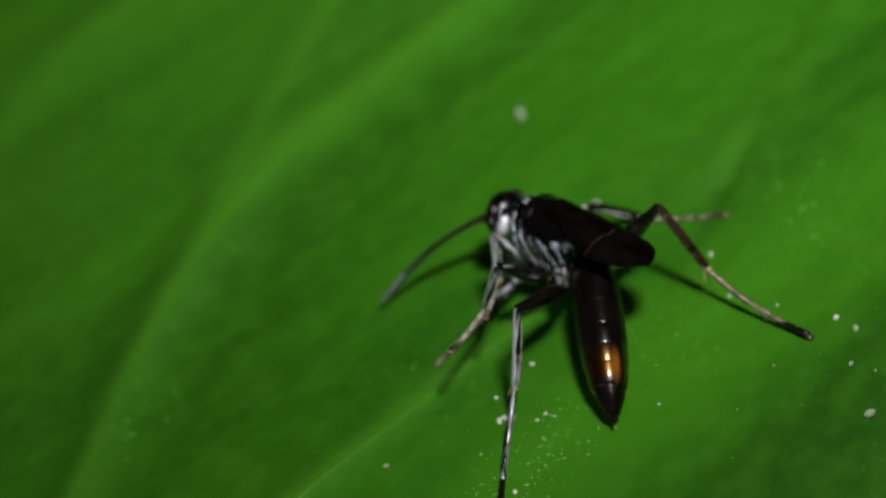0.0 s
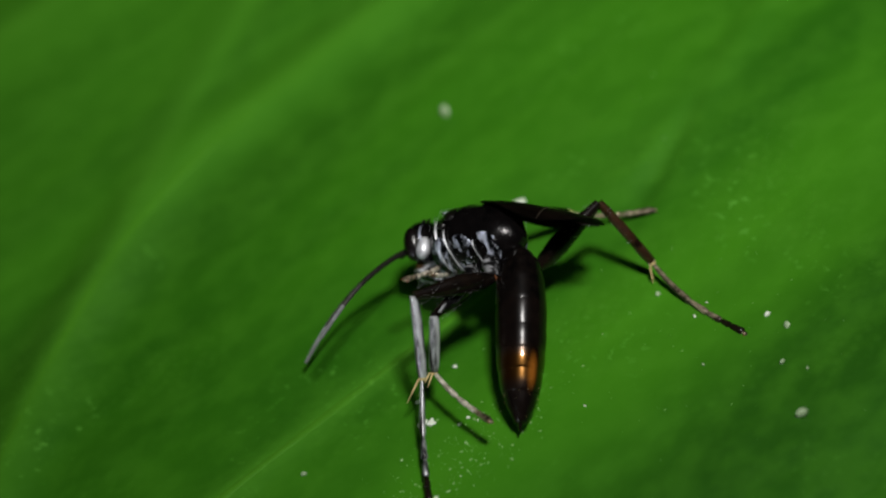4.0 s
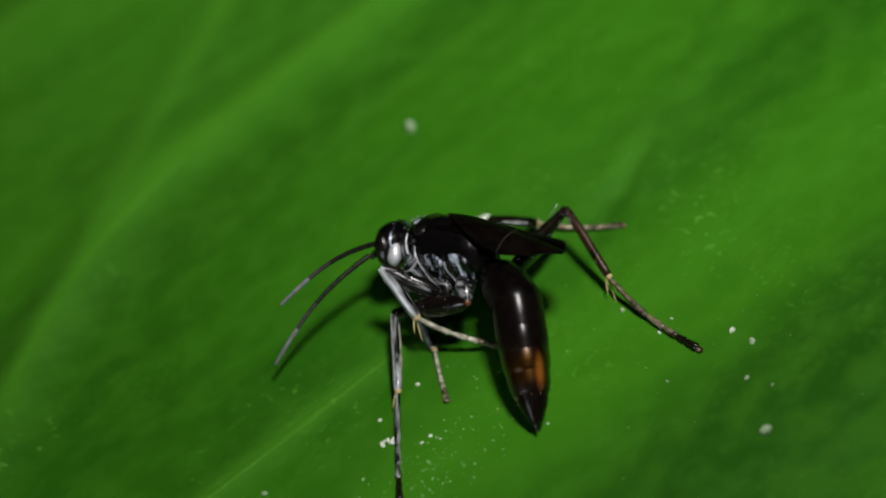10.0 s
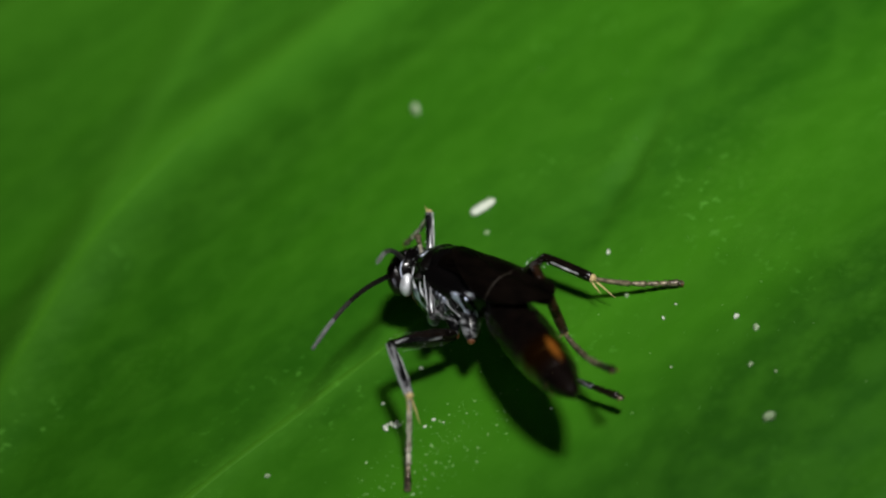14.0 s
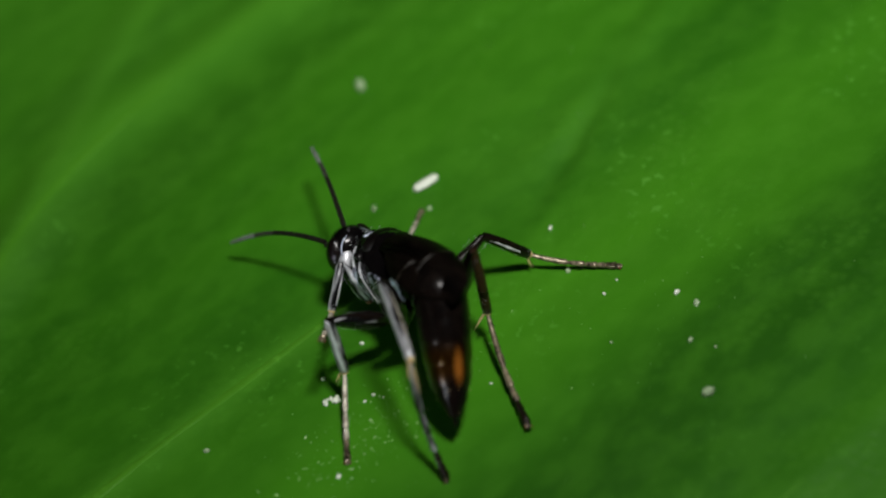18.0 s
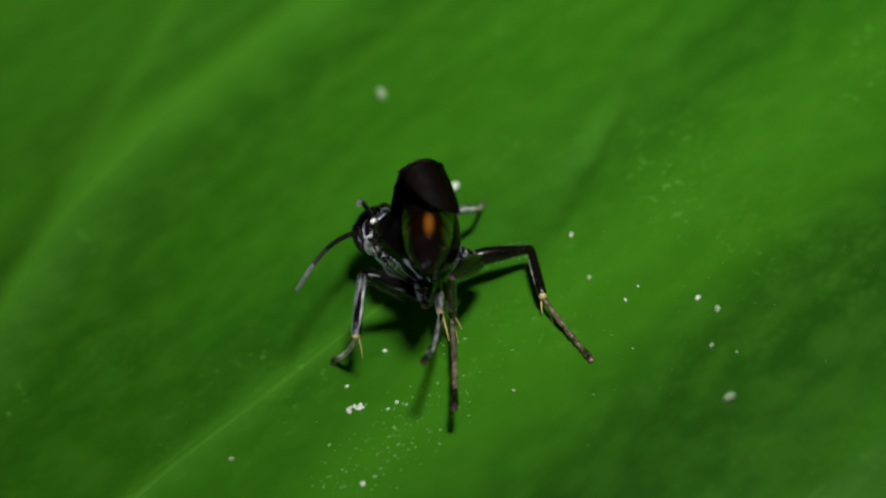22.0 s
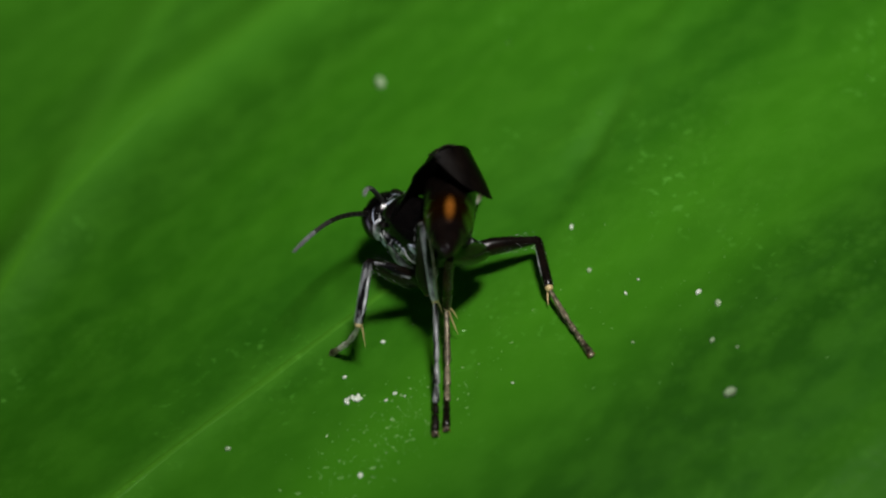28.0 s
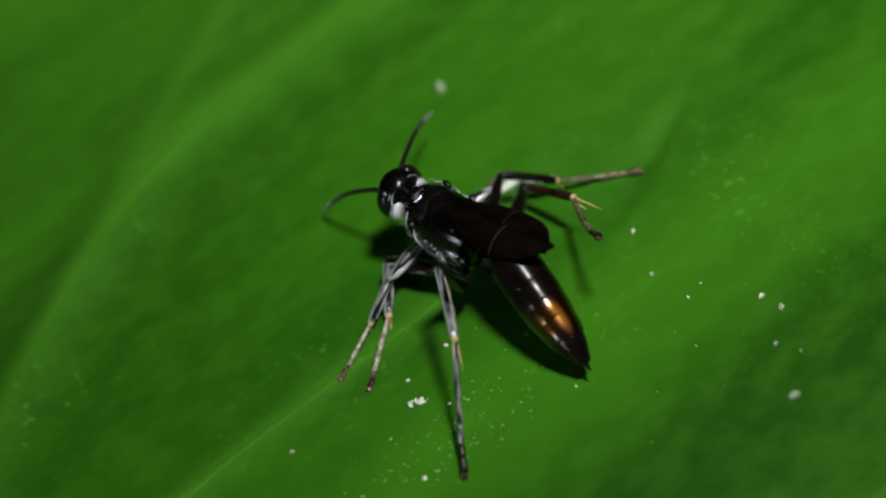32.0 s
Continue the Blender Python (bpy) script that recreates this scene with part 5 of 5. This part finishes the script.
    stance(18.5, (-0.86, 0.03, 3.09, 16.6, 8.5, 121.4), head=(0, -12), base=(150.3, 18.8), abdomen=(153.2, -59.2),
           wings=((167.3, 3.3, 22.0, 0.0), (157.8, 3.1, 22.0, 0.0)), feelers=((117.3, -3.4), (-29.8, 1.8)),
           legs=((137.3, 40.9, -65.6, -9.5, -9.0, -22.6), (-33.7, 25.6, -94.1, 0.8, -64.6, -8.1), (92.5, 42.1, 34.0, -71.4, -15.4, -40.7), (-105.3, 42.7, -118.0, -35.8, -139.8, -16.7), (133.3, 40.8, -79.0, -74.8, 155.7, -42.5), (151.5, 52.1, -114.1, -77.0, 154.3, -36.0)))
    stance(19.0, (-0.84, -0.07, 3.21, 3.9, 3.2, 120.6), head=(0, -12), base=(171.3, 51.5), abdomen=(142.7, -51.8),
           wings=((-161.2, 56.8, 4.0, -90.0), (163.7, 22.6, 4.0, 0.0)), feelers=((12.8, -13.6), (-28.8, -20.6)),
           legs=((123.1, 65.2, -23.0, -13.0, -35.9, -17.9), (-67.3, 38.0, -83.8, -36.1, -55.5, -29.9), (87.0, 56.4, 49.3, -64.2, 2.6, -46.3), (-99.6, -7.1, 149.1, -12.6, 167.0, -19.6), (117.6, 27.9, 159.5, 8.7, -44.5, -77.1), (160.1, 67.3, 153.7, -25.6, 148.7, -60.9)))
    stance(19.5, (-0.9, -0.26, 3.18, -3.1, 2.1, 118.5), head=(0, -12), base=(-19.2, 49.8), abdomen=(165.1, -24.2),
           wings=((-127.9, 73.6, 92.0, -31.2), (-161.3, 63.8, 92.0, -27.8)), feelers=((116.2, 20.9), (-20.9, -31.8)),
           legs=((130.4, 59.0, -62.0, -29.8, 3.6, -30.0), (-31.8, -5.3, -104.3, -3.6, -50.6, -35.5), (27.6, 28.0, 142.5, -4.7, 12.1, -52.1), (-140.0, 25.9, 168.1, -79.1, 164.8, -16.8), (122.7, 37.3, 160.8, 13.3, -9.6, -81.4), (157.2, 31.6, 151.6, 9.9, 105.9, -30.9)))
    stance(20.0, (-1.12, 0.33, 3.15, 6.4, 13.7, 117.3), head=(0, -12), base=(-27.3, 63.9), abdomen=(144.5, -23.8),
           wings=((-174.6, 48.7, 92.0, -17.5), (-177.3, 38.6, 92.0, -17.8)), feelers=((128.1, 14.3), (150.9, 37.8)),
           legs=((147.5, 54.8, -19.0, -2.6, -31.3, -8.0), (-84.9, 43.3, -71.8, -23.6, -41.0, -20.2), (108.1, 53.2, 67.7, -64.9, -2.7, -37.7), (-98.7, -5.2, 158.6, -30.5, 168.6, -26.3), (165.1, 28.8, -13.7, -62.5, 130.4, 9.9), (133.0, 6.0, 11.3, -48.9, 146.3, 6.4)))
    stance(20.5, (-1.04, 0.17, 3.12, 2.7, 7.9, 111.6), head=(0, -12), base=(-15.4, 57.2), abdomen=(149.2, -5.4),
           wings=((-167.7, 64.7, 92.0, -18.6), (-173.7, 55.1, 92.0, -18.2)), feelers=((116.7, 8.4), (-11.7, -23.6)),
           legs=((153.1, 49.3, -55.3, -21.3, 6.2, -25.2), (-33.3, 26.2, -100.0, -15.5, -41.3, -29.2), (111.3, 61.0, 93.9, -59.7, 13.5, -42.8), (-92.9, -5.7, 165.5, -26.1, 171.6, -17.5), (177.8, 33.0, -22.7, -77.8, 160.9, 7.8), (142.2, 11.4, 143.3, 4.6, -113.4, -51.9)))
    stance(21.0, (-0.83, 0.5, 3.15, 2.9, 14.5, 113.5), head=(0, -12), base=(-27.4, 63.0), abdomen=(141.7, -7.2),
           wings=((-164.3, 54.3, 92.0, -17.9), (-170.8, 44.2, 92.0, -18.0)), feelers=((124.3, 13.6), (150.8, 36.1)),
           legs=((154.8, 52.4, -15.4, -3.2, -27.5, -9.2), (-86.6, 46.2, -49.3, -30.2, -38.2, -23.7), (109.6, 55.5, 85.6, -56.8, 7.4, -39.4), (-142.7, 11.6, -44.6, -82.1, 168.8, -24.1), (175.1, 26.9, -8.7, -64.3, 162.2, -9.3), (138.8, 6.1, 7.4, -59.7, 162.8, -3.4)))
    stance(21.5, (-0.83, 0.33, 3.12, 2.9, 10.3, 116.5), head=(0, -12), base=(-32.1, 59.5), abdomen=(141.9, -6.2),
           wings=((-160.1, 55.3, 92.0, -20.2), (-169.2, 44.7, 92.0, -20.0)), feelers=((111.9, 10.4), (-16.7, -20.4)),
           legs=((144.4, 47.0, -59.0, -20.5, 1.7, -22.2), (-91.1, 41.1, -46.3, -29.4, -46.0, -26.8), (100.6, 59.0, 88.5, -53.6, 4.4, -42.0), (-99.3, -11.0, 154.6, -24.2, 165.7, -20.9), (171.0, 22.8, 22.0, -69.7, 111.9, 6.9), (130.8, 15.4, 58.4, -70.6, 124.4, 7.3)))
    stance(22.0, (-0.85, 0.69, 3.2, 0.1, 10.9, 118.7), head=(0, -12), base=(-35.6, 58.8), abdomen=(143.3, 4.1),
           wings=((-141.8, 59.1, 92.0, -24.3), (-160.7, 48.5, 92.0, -23.1)), feelers=((123.1, 18.0), (152.6, 38.5)),
           legs=((138.2, 60.8, -19.9, -6.8, -31.9, -13.4), (-102.1, 35.7, -63.7, -35.7, -36.3, -29.4), (93.0, 56.8, 103.5, -49.7, 5.6, -39.0), (-111.0, -19.6, 145.2, -19.1, 166.2, -23.1), (-39.7, -14.8, 147.1, 4.2, 139.9, 16.9), (131.3, 29.0, -4.8, -56.5, 140.2, -5.8)))
    stance(22.5, (-0.82, 0.42, 3.15, 2.6, 12.1, 114.8), head=(0, -12), base=(-39.2, 59.8), abdomen=(142.5, -3.8),
           wings=((-155.6, 51.4, 92.0, -17.7), (-165.2, 41.6, 92.0, -17.9)), feelers=((115.7, 12.3), (-15.0, -16.3)),
           legs=((148.5, 45.8, -56.7, -19.4, 4.0, -20.9), (-84.1, 46.5, -52.3, -32.5, -44.9, -27.0), (105.4, 59.0, 82.4, -54.8, 7.9, -41.9), (-94.4, -13.1, 157.1, -26.1, 166.2, -21.3), (-24.6, -2.5, 152.8, -36.1, 142.5, -1.4), (125.3, 23.1, -14.0, -49.6, 141.1, -0.8)))
    stance(23.0, (-0.68, 0.56, 3.19, 4.0, 14.4, 114.8), head=(0, -12), base=(-35.1, 63.4), abdomen=(144.1, -6.0),
           wings=((-160.8, 51.8, 92.0, -16.6), (-168.3, 42.0, 92.0, -16.9)), feelers=((119.0, 13.9), (154.1, 34.5)),
           legs=((146.9, 50.3, -15.7, -2.4, -25.7, -7.5), (-102.9, 36.1, -43.9, -26.6, -34.0, -20.5), (108.8, 50.9, 84.3, -57.3, 7.0, -37.7), (-141.0, 11.1, 110.7, -88.4, 170.2, -24.8), (-34.3, -18.6, 155.9, -0.2, 154.5, 12.4), (164.4, 64.8, 144.1, -36.0, 128.8, -54.9)))
    stance(23.5, (-0.16, 0.62, 3.19, 28.8, 9.8, 122.1), head=(0, -12), base=(-46.4, 17.8), abdomen=(126.2, -69.9),
           wings=((175.1, 14.4, 4.0, 0.0), (162.2, 10.0, 4.0, 0.0)), feelers=((8.0, -18.0), (-22.3, -11.7)),
           legs=((133.8, 28.3, -65.6, 2.5, -12.8, -18.7), (9.7, -4.8, 174.3, 29.7, 119.8, 12.9), (96.1, 17.6, -19.8, -74.9, -15.9, -38.3), (-159.5, 33.2, -95.0, -62.9, 173.6, -24.4), (-8.2, -20.5, 161.1, 6.4, 156.1, 11.1), (139.4, 52.2, -152.4, -74.0, 162.0, -49.2)))
    stance(24.0, (-0.44, 0.5, 3.24, 29.2, 10.8, 125.1), head=(0, -12), base=(-48.6, 18.8), abdomen=(123.9, -70.8),
           wings=((176.9, 7.3, 4.0, 0.0), (163.2, 8.0, 4.0, 0.0)), feelers=((0.8, 6.8), (1.0, 5.1)),
           legs=((81.7, 30.2, 118.9, -53.2, 125.2, -14.1), (-29.5, -3.0, -98.0, 27.6, -72.0, 18.9), (95.5, 18.5, -12.9, -79.1, -27.9, -32.6), (-110.9, 21.4, 159.9, -40.5, 173.1, -29.4), (-5.8, -20.9, 159.3, 0.9, 157.2, 12.1), (144.3, 51.6, 153.8, -43.9, -159.4, -73.4)))
    stance(24.5, (-0.68, 0.75, 3.19, 21.9, 13.2, 115.9), head=(0, -12), base=(-41.0, 13.7), abdomen=(106.3, -60.0),
           wings=((178.4, 13.7, 4.0, 0.0), (163.2, 11.1, 4.0, 0.0)), feelers=((114.8, -4.1), (-23.6, -6.9)),
           legs=((146.0, 33.4, -59.6, -2.6, -4.4, -19.7), (15.7, -5.3, -176.1, 29.9, 126.8, 18.0), (115.0, 28.1, 10.6, -76.4, -4.1, -41.3), (-149.0, 27.7, -95.5, -67.0, -179.2, -24.9), (-26.9, -29.9, 151.4, -14.6, 145.7, -18.7), (158.0, 51.0, -102.2, -78.9, 164.9, -44.7)))
    stance(25.0, (-0.67, 0.46, 3.17, 3.8, 14.1, 115.5), head=(0, -12), base=(-66.6, 55.2), abdomen=(147.9, -13.9),
           wings=((-139.4, 39.6, 92.0, -13.1), (-153.1, 32.4, 92.0, -13.2)), feelers=((122.3, 25.9), (151.6, 36.4)),
           legs=((148.9, 53.3, -17.0, -3.5, -27.0, -8.5), (-88.1, 43.2, -55.0, -21.6, -36.2, -27.7), (96.9, 53.8, 87.6, -58.6, 8.4, -38.1), (-95.2, -14.4, 154.0, -26.1, 167.7, -24.0), (-32.1, -23.9, 154.5, -6.1, 126.6, 11.4), (128.1, 14.7, 7.3, -58.8, 152.4, 3.4)))
    stance(25.5, (-0.56, 0.6, 3.14, 4.5, 10.8, 115.9), head=(0, -12), base=(-59.5, 55.7), abdomen=(139.1, -11.2),
           wings=((-149.1, 42.1, 92.0, -14.9), (-159.9, 33.9, 92.0, -15.2)), feelers=((22.6, -20.9), (-18.0, -19.4)),
           legs=((145.4, 47.1, -58.8, -18.5, 1.5, -22.2), (29.1, -4.2, -167.4, 29.4, 130.7, 32.7), (98.2, 51.4, 98.8, -59.1, 5.7, -38.2), (-101.1, -14.3, 150.2, -17.9, 167.6, -22.3), (167.8, 41.1, 80.8, -78.2, 144.9, -4.4), (129.1, 9.7, 125.9, -52.0, 136.8, 1.8)))
    stance(27.5, (-0.37, 0.69, 3.17, 5.1, 11.7, 117.8), head=(0, -12), base=(-40.0, 61.8), abdomen=(137.0, 4.4),
           wings=((-125.7, 61.0, 92.0, -20.2), (-149.8, 54.4, 92.0, -17.4)), feelers=((30.7, -18.4), (-17.8, -17.7)),
           legs=((141.7, 45.2, -59.8, -17.4, -0.0, -21.1), (30.1, -2.9, -169.3, 28.5, 129.7, 31.4), (85.5, 47.0, 105.2, -51.5, 5.0, -38.8), (-106.2, -13.9, 147.4, -22.6, 161.9, -23.0), (-31.8, -8.0, 152.0, 5.3, 146.9, -38.7), (136.4, 57.8, 125.3, -35.3, -5.8, -44.1)))
    stance(28.0, (-0.55, 0.8, 3.17, 1.6, 12.4, 115.3), head=(0, -12), base=(-60.0, 55.5), abdomen=(144.9, 2.8),
           wings=((-125.8, 45.1, 92.0, -17.3), (-144.8, 39.0, 92.0, -15.6)), feelers=((123.0, 23.9), (151.7, 36.1)),
           legs=((143.5, 58.4, -16.9, -5.2, -25.9, -12.8), (-112.8, 39.5, -39.2, -34.0, -34.6, -25.3), (103.0, 52.9, 100.8, -52.2, 11.0, -38.2), (-107.3, -17.9, 148.1, -21.6, 165.4, -23.2), (-155.6, 70.9, 78.7, -78.1, 128.5, -40.9), (129.1, 32.3, 5.7, -59.0, 135.3, -27.4)))
    stance(28.5, (-0.33, 0.49, 3.23, 7.2, 9.0, 117.6), head=(0, -12), base=(-47.5, 38.7), abdomen=(131.2, -3.4),
           wings=((-162.3, 40.4, 92.0, -14.7), (-168.5, 31.8, 92.0, -15.1)), feelers=((26.7, 19.7), (-4.4, -7.8)),
           legs=((135.9, 47.3, -61.4, -17.1, -1.5, -23.7), (30.2, -3.4, -170.9, 31.6, 127.0, 31.4), (84.7, 46.0, 103.7, -58.4, 4.0, -42.2), (-148.8, 18.2, -105.1, -86.7, 163.9, -19.9), (-14.4, -13.0, 159.0, 13.4, 160.6, 24.1), (159.7, 46.1, 129.5, -47.2, 112.1, -49.0)))
    stance(29.0, (0.04, -1.64, 3.34, 13.7, -11.1, 95.6), head=(0, -12), base=(158.5, 29.9), abdomen=(143.8, -24.9),
           wings=((178.3, 11.1, 4.0, 0.0), (173.9, 11.1, 4.0, 0.0)), feelers=((13.0, -1.6), (-17.7, -17.2)),
           legs=((92.9, 4.3, 140.3, -30.0, 50.8, -69.5), (-35.2, 10.2, -38.3, -28.7, -21.7, -36.2), (64.9, 2.4, 147.1, -8.2, 116.8, -60.5), (-147.6, 56.5, 172.6, 3.1, -88.1, -49.2), (141.9, 41.9, 6.3, -49.2, 154.2, -26.5), (-178.7, 54.7, 171.6, 19.3, 119.0, -79.1)))
    stance(29.5, (-0.18, -1.31, 3.27, 14.6, -14.3, 96.1), head=(0, -12), base=(158.8, 30.1), abdomen=(143.8, -25.6),
           wings=((170.1, 11.2, 4.0, 0.0), (168.5, 11.2, 4.0, 0.0)), feelers=((13.9, -24.8), (-18.0, -27.8)),
           legs=((89.8, 8.7, 151.2, -36.4, 152.6, 34.1), (-65.9, -16.6, 0.4, -16.6, -43.5, -26.9), (63.7, 1.9, 131.1, -71.3, 141.6, -14.9), (-55.6, -26.9, -178.8, 14.9, -164.7, 18.3), (137.4, 46.3, 146.2, -4.0, 131.0, -58.5), (-174.0, 49.7, -54.8, -76.0, 152.0, 4.7)))
    stance(30.0, (-0.13, -0.26, 3.49, 15.6, -18.3, 68.5), head=(0, -12), base=(177.8, 33.3), abdomen=(176.1, -18.2),
           wings=((-175.7, 12.6, 4.0, 0.0), (172.2, 12.6, 4.0, 0.0)), feelers=((-38.8, -17.9), (-37.7, -14.8)),
           legs=((-7.2, 27.2, 23.5, -45.3, -9.6, -46.3), (-12.7, 9.9, -57.8, -74.0, -1.6, -55.5), (66.3, -25.1, -178.6, -48.2, 172.6, 20.9), (-76.1, 76.4, -139.4, -21.8, -117.5, -23.1), (159.0, 35.3, 179.1, -66.9, -179.3, 21.9), (-84.7, 70.9, -156.3, 34.1, -113.2, -57.0)))
    stance(30.5, (-0.97, 0.26, 3.7, 5.1, -20.2, 84.6), head=(0, -12), base=(175.2, 41.2), abdomen=(170.3, -15.7),
           wings=((-177.6, 16.9, 4.0, 0.0), (175.4, 16.9, 4.0, 0.0)), feelers=((-6.9, -37.8), (-31.8, -28.3)),
           legs=((-68.5, 64.1, -42.3, -40.2, 40.3, -51.2), (-22.9, -5.4, -116.2, -37.5, -18.3, -56.1), (38.6, -23.8, 163.7, -37.3, 165.2, 20.6), (-26.7, -7.9, -98.4, -37.6, -109.8, -2.9), (149.1, 37.7, 159.2, -64.8, 170.9, 24.1), (-76.4, 79.6, -161.0, 8.5, -135.5, -47.6)))
    stance(31.0, (-1.03, 1.78, 3.24, 0.4, -11.7, 103.8), head=(0, -12), base=(168.9, 36.4), abdomen=(158.1, -27.9),
           wings=((175.1, 14.4, 4.0, 0.0), (169.9, 14.4, 4.0, 0.0)), feelers=((142.1, 28.8), (139.6, 28.6)),
           legs=((111.4, 45.9, -39.2, -60.7, -15.6, -8.8), (-45.9, 54.2, -92.8, -60.7, -63.7, -55.9), (78.9, 48.0, 158.7, -11.0, 93.7, -65.2), (-29.3, -3.2, -94.9, -28.4, -104.8, -11.2), (123.1, 67.0, 165.7, -2.1, 154.3, -41.6), (172.6, 56.5, -141.5, -63.8, -175.0, 0.7)))
    stance(31.5, (-2.82, 1.14, 3.46, -8.6, -6.3, 151.7), head=(0, -12), base=(160.9, 30.7), abdomen=(147.3, -24.5),
           wings=((176.5, 11.5, 4.0, 0.0), (173.7, 11.5, 4.0, 0.0)), feelers=((82.7, -28.2), (30.1, -39.1)),
           legs=((70.5, 20.9, 99.3, -16.9, 14.2, -48.1), (31.8, -2.4, 151.6, 52.8, -29.3, -44.0), (52.1, 47.2, 29.7, -63.2, 104.4, 34.5), (-117.2, -0.9, -152.0, -24.3, -143.1, -16.0), (57.0, 70.6, 117.4, -5.1, 105.9, -45.6), (-81.5, -15.3, 173.8, -1.5, -179.5, -10.3)))
    stance(32.0, (-1.7, 2.0, 3.23, -11.1, -16.6, 125.4), head=(0, -12), base=(172.6, 43.0), abdomen=(164.5, -13.8),
           wings=((-167.4, 17.9, 4.0, 0.0), (-177.4, 17.9, 4.0, 0.0)), feelers=((13.7, -51.6), (-58.8, -35.4)),
           legs=((86.1, -11.7, 103.8, -18.0, 107.7, 8.5), (-108.7, -1.7, 36.9, -72.6, -55.3, -35.3), (18.0, -19.4, 133.1, 0.7, 120.7, 11.7), (-60.5, -15.1, -136.3, -24.2, -128.2, -14.6), (95.1, 75.9, 143.0, 7.9, 131.0, -27.6), (-55.3, -28.0, -176.2, 33.8, 149.4, 41.7)))


stances()


motions()
